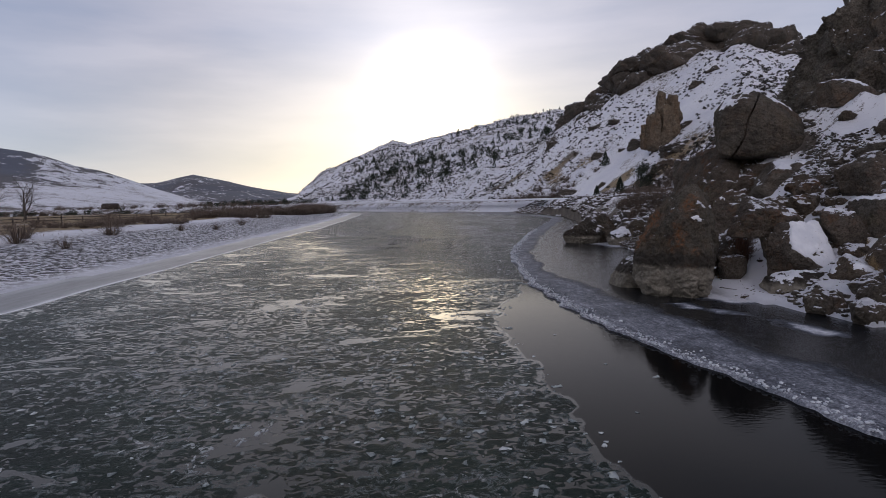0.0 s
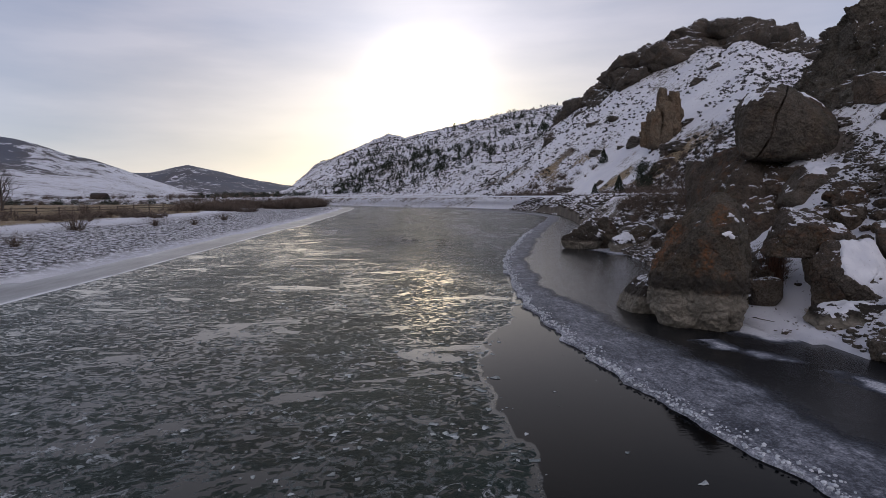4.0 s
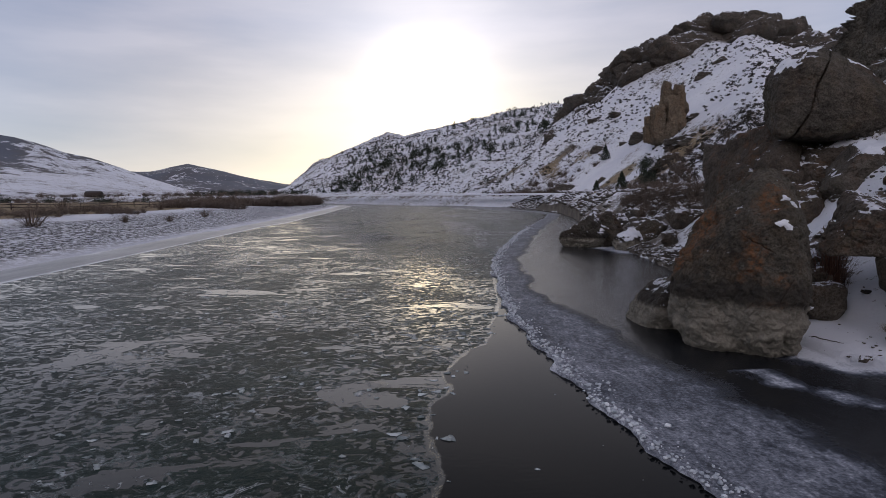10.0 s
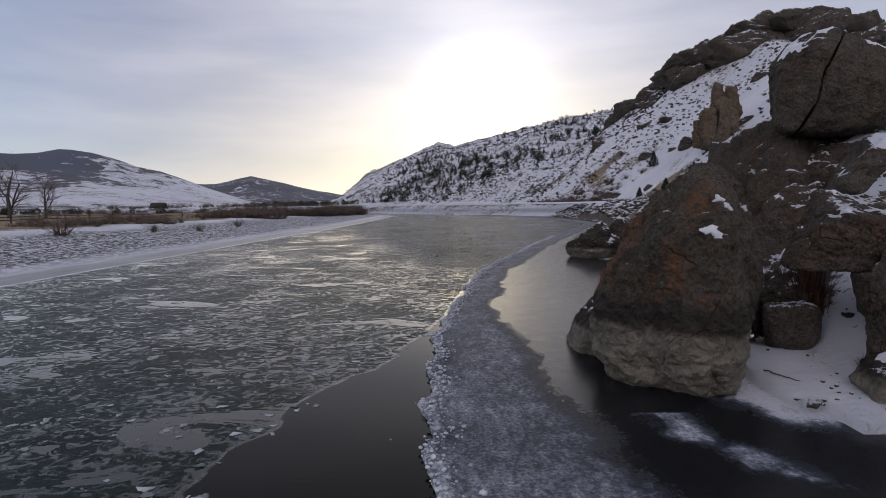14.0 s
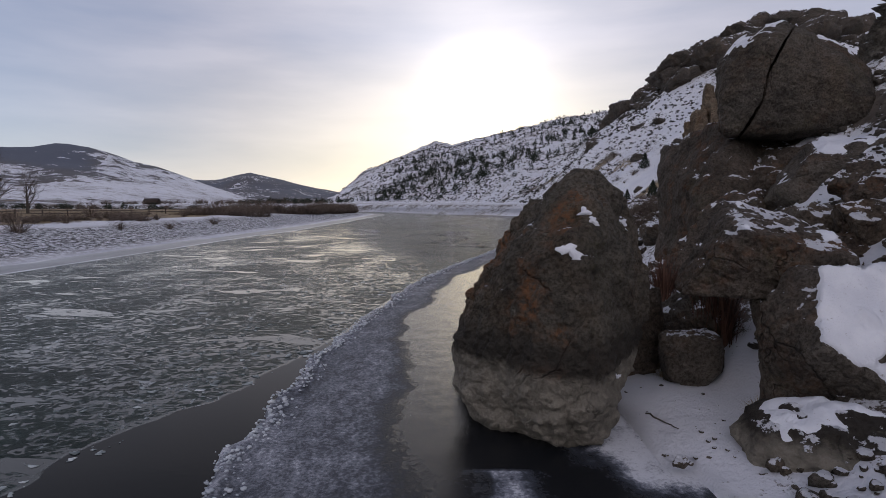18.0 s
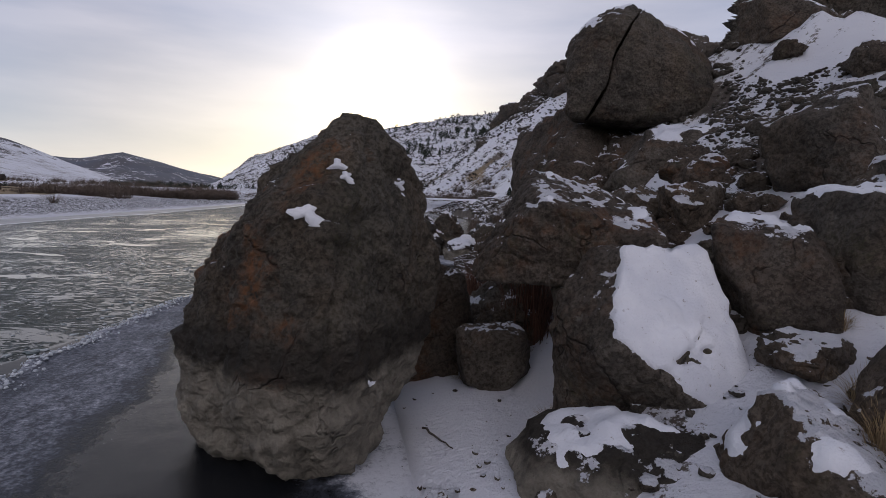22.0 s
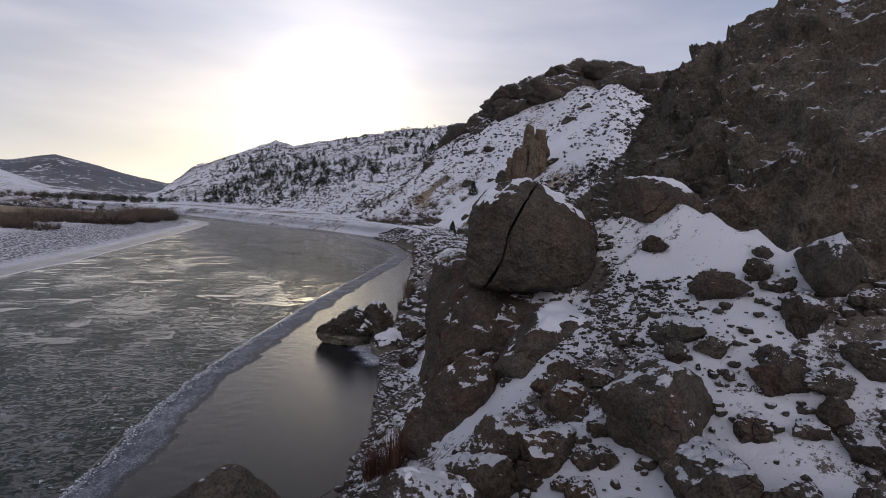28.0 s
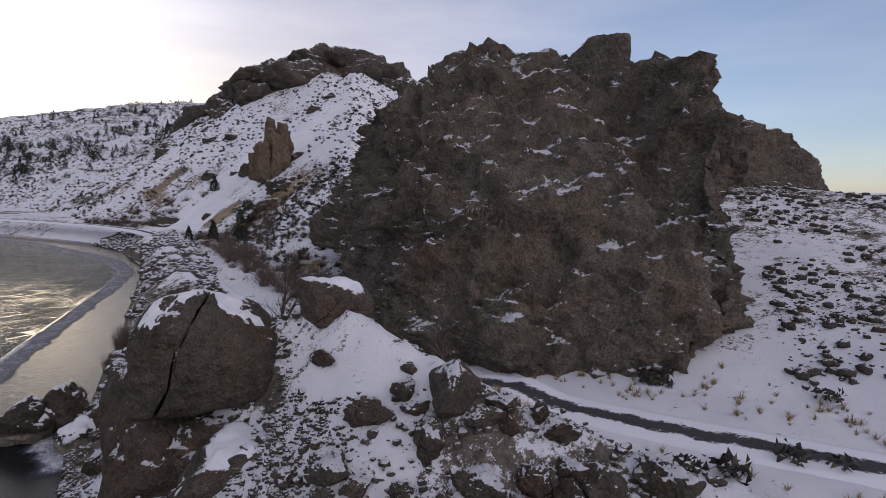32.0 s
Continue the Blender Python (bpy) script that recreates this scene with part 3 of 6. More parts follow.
def boulder_verts(size, seed, sub=5, cuts=11, planes=(), edge=14.0, rough=0.06, sharp=0.85):
    """A broken, weathered rock as a body cut by planes (nx, ny, nz, distance), in units of its half size."""
    d, faces = ico(sub)
    edge, sharp = edge * 1.8, 0.96
    rng = np.random.default_rng(seed)
    n = rng.normal(size=(cuts, 3))
    n /= np.linalg.norm(n, axis=1, keepdims=True)
    turn = np.linalg.qr(np.eye(3) + (0.0 if cuts <= 5 else 0.4) * rng.normal(size=(3, 3)))[0]
    n = np.concatenate([n, turn, -turn])
    dist = np.concatenate([rng.uniform(0.70, 0.98, cuts), np.full(6, 1.0)])
    if len(planes):
        q = np.array(planes, float)
        q[:, :3] /= np.linalg.norm(q[:, :3], axis=1, keepdims=True)
        n, dist = np.concatenate([n, q[:, :3]]), np.concatenate([dist, q[:, 3]])
    k = np.maximum(d @ n.T, 1e-4) / dist
    r = 1.0 / (np.power(k, edge).sum(1) ** (1.0 / edge))
    r = sharp * r + (1 - sharp) * 0.9
    v = d * r[:, None] * np.array(size)
    s = float(np.mean(size))
    a = fbm(v, 0.9 / s, 3, seed) * 1.0 + fbm(v, 3.2 / s, 4, seed + 9, ridged=True) * 0.55 + fbm(v, 11 / s, 3, seed + 5) * 0.22
    a = a + broken(v, 1.1 / s, seed + 31, 0.4) * 1.05 + broken(v, 2.7 / s, seed + 37, 0.5) * 0.62 + broken(v, 7.0 / s, seed + 41, 0.5) * 0.22
    return v + d * (a * rough * s)[:, None], faces


def rock(name, at, size, seed, mat, label, turn=0.0, sub=4, cuts=11, planes=(), edge=14.0, rough=0.06, group="", category="rock", sharp=0.85, parent=None):
    v, f = boulder_verts(size, seed, sub, cuts, planes, edge, rough, sharp)
    return thing(name, rotz(v, turn), f, mat, label, category, group, at=at, parent=parent)

# ---------------------------------------------------------------- the lie of the land
SHORE = np.array([(22, -400), (19, -60), (16.5, -5), (14.2, 12), (13.1, 18.5), (12.2, 21), (12.1, 24), (13.2, 27), (14.2, 31), (15.6, 35), (16.6, 40), (17.5, 45), (18.3, 50), (20, 55), (25, 76),
                  (31, 100), (36, 125), (37, 150), (33, 180), (20, 212), (-2, 250), (-40, 305), (-110, 345), (-260, 380), (-600, 420)], float)
BAR = np.array([(-26, -400), (-24, -40), (-21.5, 25), (-20, 42), (-19.5, 66), (-18.5, 100), (-18, 130), (-18.5, 180), (-20, 225), (-28, 250), (-60, 282),
                (-120, 310), (-260, 345), (-600, 385)], float)
LIP = np.array([(13, -60), (9.6, -5), (7.8, 6), (6.9, 10.5), (5.9, 16), (5.4, 21), (5.4, 27), (6.0, 32), (6.9, 39), (8.4, 46), (12.4, 60), (18.6, 79), (26.3, 101),
                (31, 116), (32, 132), (29.5, 148), (22, 182), (9, 212)], float)
ROAD = np.array([(60, -40), (50, -4), (45, 8), (40.8, 17.5), (37.6, 24.5), (35.6, 31), (33.2, 40), (31.6, 52), (32, 65), (34.5, 85), (39, 108), (43, 135),
                 (42, 160), (37, 182), (26, 208), (4, 246), (-34, 302), (-104, 350)], float)


def to_line(x, y, line):
    """Distance to a polyline, and on which side: positive to its right as it runs."""
    best, side = np.full(x.shape, 1e9), np.zeros(x.shape)
    for (ax, ay), (bx, by) in zip(line[:-1], line[1:]):
        ux, uy = bx - ax, by - ay
        k = np.clip(((x - ax) * ux + (y - ay) * uy) / (ux * ux + uy * uy), 0, 1)
        dx, dy = x - ax - k * ux, y - ay - k * uy
        dd = np.hypot(dx, dy)
        s = np.sign(ux * dy - uy * dx) * -1
        hit = dd < best
        best, side = np.where(hit, dd, best), np.where(hit, s, side)
    return best, side


def ease(v, lo, hi):
    t = np.clip((v - lo) / (hi - lo), 0, 1)
    return t * t * (3 - 2 * t)


def table(v, rows):
    xs, ys = zip(*rows)
    return np.interp(v, xs, ys)


EYE0 = (4.0, 6.0)
# two hills on the right by bearing: how far the crest is, how high, where the slope starts
FAR_Z = ((-60, 0), (-16, 0), (-12.2, 6), (-11.2, 12), (-8.6, 34), (-5.2, 49), (-1.2, 66), (0.5, 62), (2.8, 68), (7, 76), (10.9, 84), (15.2, 90), (20, 92), (40, 60), (70, 20), (180, 10))
FAR_0 = ((-60, 520), (-12, 440), (-8, 375), (-4, 350), (0, 335), (4, 285), (8, 235), (12, 215), (20, 210), (180, 210))
MESA_R = ((0, 330), (17, 300), (24, 262), (36, 268), (50, 200), (58, 110), (64, 88), (180, 80))
MESA_Z = ((-60, 0), (0, 3), (4, 6), (8, 16), (11, 26), (14, 37), (16.2, 46), (17.4, 51), (19.6, 52), (23.3, 60),
          (26.6, 67), (30, 69), (33, 66), (36.5, 60), (42, 53), (50, 40), (57, 22), (62, 17), (72, 15), (90, 12), (180, 6))
MESA_0 = ((-60, 300), (4, 300), (8, 222), (11, 165), (15, 128), (19, 106), (23, 92), (30, 82), (40, 72), (50, 56), (60, 44), (75, 42), (180, 45))
FAR_EL = ((-60, 0.08), (-48, 0.118), (-40, 0.119), (-37, 0.112), (-34.5, 0.120), (-31.7, 0.107), (-29.2, 0.084), (-27.3, 0.074), (-24, 0.045), (-20, 0.016), (-12, 0.0), (180, 0.0))
FAR2_EL = ((-40, 0.045), (-25, 0.046), (-23, 0.044), (-19.8, 0.058), (-16.8, 0.046), (-13.4, 0.029), (-11.0, 0.022), (-5, 0.012), (180, 0.01))


def land(x, y, fine=True):
    """Height of the ground."""
    p = xyz(x, y)
    dr, sr = to_line(x, y, SHORE)
    dl, sl = to_line(x, y, BAR)
    right, left = sr > 0, sl < 0
    rx, ry = x - EYE0[0], y - EYE0[1]
    r, az = np.hypot(rx, ry), np.degrees(np.arctan2(rx, ry))
    rocky = fbm(p, 0.9, 4, 3)
    z = -1.2 + 0.2 * fbm(p, 0.3, 2, 1)
    # right bank up to the road bench, then the hill
    bank = table(dr, ((0, -0.15), (1.0, 0.35), (4, 1.3), (9, 3.5), (11.5, 4.2), (24, 4.25), (60, 5), (400, 6)))
    bank = bank + rocky * 0.28 * ease(dr, 0.2, 3) * (1 - ease(dr, 9, 12))
    # the rocky knoll that the split boulder stands on
    crest_x = table(y, ((-10, 38), (8, 35), (15, 33), (21, 30), (25, 27.2), (31, 25.5), (35, 23.5), (45, 23)))
    crest_z = table(y, ((-12, 4.2), (6, 5.0), (15, 5.6), (21, 6.7), (25, 8.2), (30, 9.7), (33, 9.5), (36, 7.2), (39, 4.8), (43, 3.5), (50, 2)))
    shore_x = table(y, ((-60, 19), (-5, 16.5), (12, 14.2), (19, 13.6), (26, 13.8), (31, 14.2), (35, 15.6), (40, 16.6), (45, 17.5), (50, 18.3), (60, 21)))
    k = (x - shore_x) / np.maximum(crest_x - shore_x, 1)
    up = crest_z * np.clip(k, 0, 1) ** table(y, ((10, 1.0), (21, 0.86), (26, 0.92), (31, 1.25))) + 0.2
    down = crest_z - np.maximum(x - crest_x, 0) * 0.62
    knoll = np.where(k < 1, up, down) + rocky * 0.30 * ease(k, 0.02, 0.3)
    knoll = np.where((y > -14) & (y < 60), knoll, -5)
    # hills
    wob = fbm(p, 0.03, 4, 21)
    crag = fbm(p, 0.05, 5, 23, ridged=True)
    jag = fbm(np.stack([az * 1.9, 0 * az, 0 * az], -1), 1.0, 4, 8)
    zc, r0 = table(az, FAR_Z), table(az, FAR_0)
    t = np.clip((r - r0) / (560 - r0), 0, 1.0)
    far = 4.2 + (zc - 4.2) * (t ** 0.9) + (wob * 3.0 + crag * 3.5) * ease(t, 0.05, 0.3) * (1 - ease(t, 0.9, 1.0)) + jag * 1.2 * ease(t, 0.85, 1.0)
    far = np.where(r > 560, far - (r - 560) * 0.04, far)
    far = np.where((r > r0) & (az > -40) & (az < 120), far, 0)
    zc, r0, rc = table(az, MESA_Z), table(az, MESA_0), table(az, MESA_R)
    t = np.clip((r - r0) / np.maximum(rc - r0, 1), 0, 1)
    rim = ease(az, 18, 22) * (1 - ease(az, 48, 54))
    step_at = 0.84 + 0.07 * fbm(np.stack([az * 0.5, 0 * az, 0 * az], -1), 1, 3, 5)
    low_part = 0.86 * t / step_at
    high = 0.86 + 0.14 * ease(t, step_at, step_at + 0.05 + 0.06 * (wob + 1))
    climb = np.where(t < step_at, low_part * step_at / step_at, high)
    climb = rim * climb + (1 - rim) * t ** 0.95
    mesa = 4.2 + (zc - 4.2) * climb + (wob * 2.2 + crag * 0.8) * ease(t, 0.04, 0.2) * (1 - 0.8 * ease(t, 0.8, 0.9)) + rim * (jag * 1.3 + crag * 1.0) * ease(t, 0.82, 0.92)
    mesa = np.where(r > rc, mesa - (r - rc) * 0.03, mesa)
    mesa = np.where((r > r0) & (az > 0) & (az < 125), mesa, 0)
    hill = np.maximum(far, mesa)
    cap_d = np.maximum(dr - 15, -20)
    hill = np.minimum(hill, 4.2 + 0.78 * cap_d + 0.6 * wob)
    zr = np.maximum(np.maximum(bank, knoll), np.maximum(hill, 0))
    # embankment that carries the road
    dd, _ = to_line(x, y, ROAD)
    zr = np.maximum(zr, np.where(dd < 12, 4.22 - 0.75 * np.maximum(dd - 2.4, 0) - 5 * ease(y, 140, 165), -5))
    # flat snowy hollow behind the tall boulder
    hollow = 1 - ease(np.hypot((x - 13.2) / 1.6, (y - 23.0) / 3.0), 0.6, 1.15)
    hollow = hollow * ease(dr + 1.1 * fbm(p, 0.75, 3, 33), 0.0, 1.3)
    zr = zr * (1 - hollow) + (0.42 + 0.10 * rocky) * hollow
    # left: gravel bar, meadow, mountains
    zl = table(dl, ((0, -0.1), (2, 0.25), (8, 0.6), (17, 1.25), (22, 1.5), (60, 1.8), (200, 3), (800, 10)))
    zl = zl + fbm(p, 0.15, 3, 4) * 0.25 * ease(dl, 3, 20)
    e1 = table(az, FAR_EL) * r * np.cos(np.radians(az - 4.2))
    ridg = fbm(p, 0.0045, 6, 14, ridged=True)
    m1 = table(r, ((0, 0), (430, 0.02), (620, 0.28), (950, 1.0), (1400, 0.75), (4000, 0.2))) * e1 * table(r, ((0, 1), (950, 1), (1000, 0.95), (4000, 0.25)))
    m1 = m1 * (1 + 0.34 * ridg * (1 - 0.85 * ease(r, 800, 950)))
    e2 = table(az, FAR2_EL) * r * np.cos(np.radians(az - 4.2))
    m2 = table(r, ((0, 0), (1500, 0.02), (2500, 1.0), (3300, 0.8), (4300, 0.1))) * e2 * (1 + 0.30 * ridg * (1 - 0.8 * ease(r, 2200, 2500)))
    zl = np.maximum(zl, np.maximum(m1, m2))
    z = np.where(right, zr, z)
    z = np.where(left & ~right, zl, z)
    z = np.where((r > 440) & (az < -10), np.maximum(z, np.maximum(m1, m2)), z)
    z = np.where(r > 1200, np.maximum(z, m2), z)
    if fine:
        z = z + fbm(p, 2.6, 3, 61) * 0.05 * ease(np.abs(z), 0.25, 0.8)
    return z


def axis_steps(lo, hi, fine_lo, fine_hi, step, grow):
    a = list(np.arange(fine_lo, fine_hi, step))
    s, v = step, a[-1]
    while v < hi:
        s *= grow
        v += s
        a.append(v)
    s, v = step, a[0]
    while v > lo:
        s *= grow
        v -= s
        a.insert(0, v)
    return np.array(a)


gx = axis_steps(-4200, 4200, 8, 64, 0.40, 1.032)
gy = axis_steps(-1500, 4300, 2, 62, 0.40, 1.026)
GX, GY = np.meshgrid(gx, gy, indexing="ij")
GX, GY = GX.ravel(), GY.ravel()
GZ = land(GX, GY)
ground = thing("ground", np.stack([GX, GY, GZ], -1), grid_faces(len(gx), len(gy)), M_GROUND,
               "snow-covered rocky river banks, meadow and hills", "ground", kind="structure")


def float_layer(ob, name, values):
    a = ob.data.attributes.new(name, "FLOAT", "POINT")
    a.data.foreach_set("value", np.asarray(values, np.float32))


dl_, sl_ = to_line(GX, GY, BAR)
dr_, sr_ = to_line(GX, GY, SHORE)
p_ = xyz(GX, GY)
is_left = (sl_ < 0) & (sr_ < 0)
gravel = np.where(is_left, ease(dl_, 1.0, 3.0) * (1 - ease(dl_, 15, 22)), 0)
field = np.where(is_left, ease(dl_, 22, 30) * (1 - ease(dl_, 110, 190)) * (0.5 + 0.5 * ease(fbm(p_, 0.03, 3, 2), -0.3, 0.3)), 0)
near_hill = np.where(sr_ > 0, ease(dr_, 14, 18) * (1 - ease(dr_, 26, 44)) * ease(GY, 45, 80), 0) * ease(fbm(p_, 0.09, 4, 12), -0.15, 0.45) * 0.5
r_, az_ = np.hypot(GX - EYE0[0], GY - EYE0[1]), np.degrees(np.arctan2(GX - EYE0[0], GY - EYE0[1]))
talus = np.where((sr_ > 0) & (GX > 46) & (r_ < 110), ease(az_, 48, 56) * ease(GX + GY, 70, 76), 0)
patchy = fbm(p_, 0.009, 5, 91)
el_ = GZ / np.maximum(r_, 1)
# how wooded each far slope is; the haze-tinted colour follows this
hazy_wood = np.where((r_ > 1300) & (az_ < -10), 0.60 + 0.4 * patchy, 0)
hazy_wood = np.maximum(hazy_wood, np.where((r_ > 560) & (az_ < -28), (1 - ease(az_, -33, -31)) * ease(el_ + 0.012 * patchy, 0.050, 0.066) * 0.85, 0))
hazy_wood = np.maximum(hazy_wood, np.where((r_ > 560) & (az_ > -34) & (az_ < -10), 0.52 * ease(el_ / (table(az_, FAR_EL) + 0.004) + 0.35 * patchy + 0.02 * (az_ + 25), 0.78, 1.0), 0))
hazy_wood = np.maximum(hazy_wood, np.where((r_ > 480) & (az_ < -10), 0.26 + 0.45 * patchy, 0))
stony = np.where(sr_ > 0, (1 - ease(dr_, 9, 13)) * (0.15 + 0.5 * ease(GY, 36, 50)), 0)
on_knoll = np.where((sr_ > 0) & (GY > -10) & (GY < 42), (1 - ease(GX, 29, 33)), 0)
stony = np.maximum(stony * 0.9, on_knoll * (0.32 + 1.0 * fbm(p_, 0.30, 4, 77)) * ease(np.hypot((GX - 25.2) / 1.9, (GY - 29.6) / 2.2), 0.7, 1.3))
rim_ = np.where(sr_ > 0, ease(GZ, 30, 75) * 0.35, 0)
float_layer(ground, "gravel", gravel)
float_layer(ground, "grass", np.maximum(field, near_hill))
hollow_ = 1 - ease(np.hypot((GX - 13.2) / 1.7, (GY - 23.0) / 3.1), 0.8, 1.15)
road_d, _ = to_line(GX, GY, ROAD)
stony = np.maximum(np.maximum(stony, rim_), talus * 0.42) * (1 - hollow_) * (0.25 + 0.75 * ease(road_d, 3, 6))
far_hill = np.where((sr_ > 0) & (r_ > 200) & (az_ < 17), 0.27, 0)
slope_ = np.where((sr_ > 0) & (GX > 40), ease(dr_, 15, 26) * (0.05 + 0.22 * fbm(p_, 0.05, 4, 31)), 0)
far_hill = np.maximum(far_hill, slope_)
tm_ = (r_ - table(az_, MESA_0)) / (table(az_, MESA_R) - table(az_, MESA_0))
rim_rock = np.where((sr_ > 0) & (tm_ < 1.3), ease(tm_, 0.80, 0.88) * ease(az_, 16, 18) * (1 - ease(az_, 50, 56)) * (0.9 + 1.6 * fbm(p_, 0.035, 3, 66)), 0)
float_layer(ground, "stony", np.clip(np.maximum(np.maximum(stony, far_hill), rim_rock * 1.5), 0, 2))
float_layer(ground, "hazy_wood", hazy_wood)

# ---------------------------------------------------------------- river
wx = axis_steps(-700, 60, -3, 8, 0.14, 1.04)
wy = axis_steps(-420, 440, 3, 32, 0.16, 1.03)
WX, WY = np.meshgrid(wx, wy, indexing="ij")
WX, WY = WX.ravel(), WY.ravel()
water = thing("water", xyz(WX, WY, 0.0), grid_faces(len(wx), len(wy)), M_WATER, "dark river carrying broken slush ice", "river", kind="structure")
dp, sp = to_line(WX, WY, LIP)
wp = xyz(WX, WY)
LEAD = ((-20, 6.5), (0, 5.2), (9, 4.4), (14, 3.6), (18, 3.1), (21, 2.3), (24, 1.2), (27, 0.3), (30, 0.0), (45, 0.0))
lead_w = table(WY, LEAD) + (0.7 * fbm(wp, 0.25, 3, 4) + 0.35 * fbm(wp, 1.1, 2, 9)) * (1 - ease(WY, 22, 28))
floe = 1.0 - (1 - ease(dp, lead_w - 0.09, lead_w + 0.09)) * (sp < 0)
float_layer(water, "floe", np.where(sp > 0, 0.35, floe))

# bank ice between the lip and the right shore
sv = np.concatenate([np.linspace(0, 0.1, 12), np.linspace(0.12, 1, 40)])
nu = 620
seg = np.r_[0, np.cumsum(np.hypot(*np.diff(LIP, axis=0).T))]
su = np.concatenate([np.linspace(0, 52, 30), np.linspace(52.3, 140, nu - 90), np.linspace(141, seg[-1], 60)])


def smooth_line(line, s):
    q = np.r_[0, np.cumsum(np.hypot(*np.diff(line, axis=0).T))]
    fine_s = np.linspace(0, q[-1], 900)
    fx, fy = np.interp(fine_s, q, line[:, 0]), np.interp(fine_s, q, line[:, 1])
    ker = np.hanning(31)
    ker /= ker.sum()
    fx, fy = (np.convolve(np.pad(a, 15, mode="edge"), ker, "valid") for a in (fx, fy))
    return np.interp(s, fine_s, fx), np.interp(s, fine_s, fy)


lx, ly = smooth_line(LIP, su)
edge_wob = fbm(xyz(lx, ly), 0.9, 4, 40) * 0.28 + fbm(xyz(lx, ly), 3.5, 3, 41) * 0.10
sx_t = table(ly, [(b, a) for a, b in SHORE if b < 215]) + 0.8
width_ = np.maximum(sx_t - lx, 0.6)
U, V = np.meshgrid(np.arange(len(su)), sv, indexing="ij")
X = (lx + edge_wob)[:, None] + (width_ - edge_wob)[:, None] * V
Y = ly[:, None] + 0 * V
dist_in = (V * width_[:, None]).ravel()
X, Y = X.ravel(), Y.ravel()
pz = xyz(X, Y)
rim_z = np.exp(-((dist_in - 0.18) / 0.16) ** 2) * (0.04 + 0.05 * fbm(pz, 2.2, 3, 50)) + np.exp(-((dist_in - 1.0) / 0.22) ** 2) * 0.03
Z = 0.045 + rim_z + fbm(pz, 4.0, 3, 51) * 0.012 * (dist_in < 4)
Z = np.where(dist_in < 0.02, -0.06, Z)
shelf = thing("ice_shelf", np.stack([X, Y, Z], -1), grid_faces(len(su), len(sv)), M_SHELF, "frosted bank ice with a raised rim along dark water", "ice", kind="structure")
white_w = table(Y, ((-30, 4.0), (0, 3.4), (10, 2.9), (20, 2.8), (27, 2.4), (33, 1.7), (40, 1.9), (60, 2.1), (90, 2.4), (130, 2.8))) + 0.6 * fbm(pz, 0.5, 3, 52)
white_w = white_w * table(Y, ((0, 0.8), (8, 1.0), (16, 1.2), (30, 1.1)))
frost = np.maximum(0.92 * (1.0 - ease(dist_in, white_w * 0.62, white_w * 1.15)), 1.02 * (1 - ease(dist_in, 0.22, 0.5)))
pond = ease(Y, 34, 38) * 0.22
ragged = fbm(pz, 0.8, 5, 55, gain=0.62)
tongue = np.where(Y < 20.6, 1 - ease(np.abs(X + 0.5 * ragged - table(Y, ((10, 13.2), (14, 12.2), (17.8, 11.1), (20, 9.9)))) - 0.35 * ragged, 0.0, 0.9), 0) * ease(ragged, -0.5, 0.1)
drift_in = ease(X + 0.9 * ragged, 10.9, 12.0) * ease(Y, 19.0, 20.5) * (1 - ease(Y, 25, 27))
tongue = np.maximum(tongue, drift_in * 1.15)
tongue = np.maximum(tongue, ease(X + 1.0 * ragged, 15.6, 16.8) * ease(Y, 43.5, 45.5) * (1 - ease(Y, 51, 53)))
float_layer(shelf, "frost", np.maximum(np.maximum(frost * 0.9, pond), tongue * 1.05))

# ice along the gravel bar
bx_, by_ = smooth_line(BAR, np.linspace(380, 700, 260))
sv = np.linspace(0, 1, 16)
bw = 3.8 + 1.4 * fbm(xyz(bx_, by_), 0.05, 3, 6)
X = (bx_ + bw)[:, None] - (bw + 1.5)[:, None] * sv
Y = by_[:, None] + 0 * X
Zb = np.where(np.tile(sv, 260) < 0.01, -0.04, 0.03) + 0.012 * fbm(xyz(X.ravel(), Y.ravel()), 1.0, 3, 6)
bar_ice = thing("bar_ice", np.stack([X.ravel(), Y.ravel(), Zb], -1), grid_faces(260, 16), M_BARICE, "grey bank ice along a gravel bar", "ice", kind="structure")
float_layer(bar_ice, "frost", np.maximum(1 - ease(np.tile(sv, 260), 0.02, 0.10), 0.35 * ease(np.tile(sv, 260), 0.6, 0.9)) + 0.25 * fbm(xyz(X.ravel(), Y.ravel()), 0.3, 3, 8))

# ---------------------------------------------------------------- road
rs = np.r_[0, np.cumsum(np.hypot(*np.diff(ROAD, axis=0).T))]
s_ = np.linspace(20, rs[-1] - 5, 420)
cx, cy = smooth_line(ROAD, s_)
tx, ty = np.gradient(cx), np.gradient(cy)
ln = np.hypot(tx, ty)
off = np.linspace(-2.0, 1.7, 13)
X = cx[:, None] + (ty / ln)[:, None] * off
Y = cy[:, None] - (tx / ln)[:, None] * off
Zr = np.clip(land(X.ravel(), Y.ravel(), fine=False), 4.2, 4.9).reshape(X.shape)
Zr = np.max(Zr, axis=1, keepdims=True) + 0.05 - 0.5 * ease(np.abs(off + 0.15), 1.5, 1.85)
road = thing("road", np.stack([X, Y, Zr], -1).reshape(-1, 3), grid_faces(len(s_), len(off)), M_ASPHALT, "narrow asphalt road, half covered with blown snow", "road", kind="structure")
float_layer(road, "lane", np.tile(np.abs(off + 0.15) / 1.8, len(s_)) ** 1.2 * 1.12)

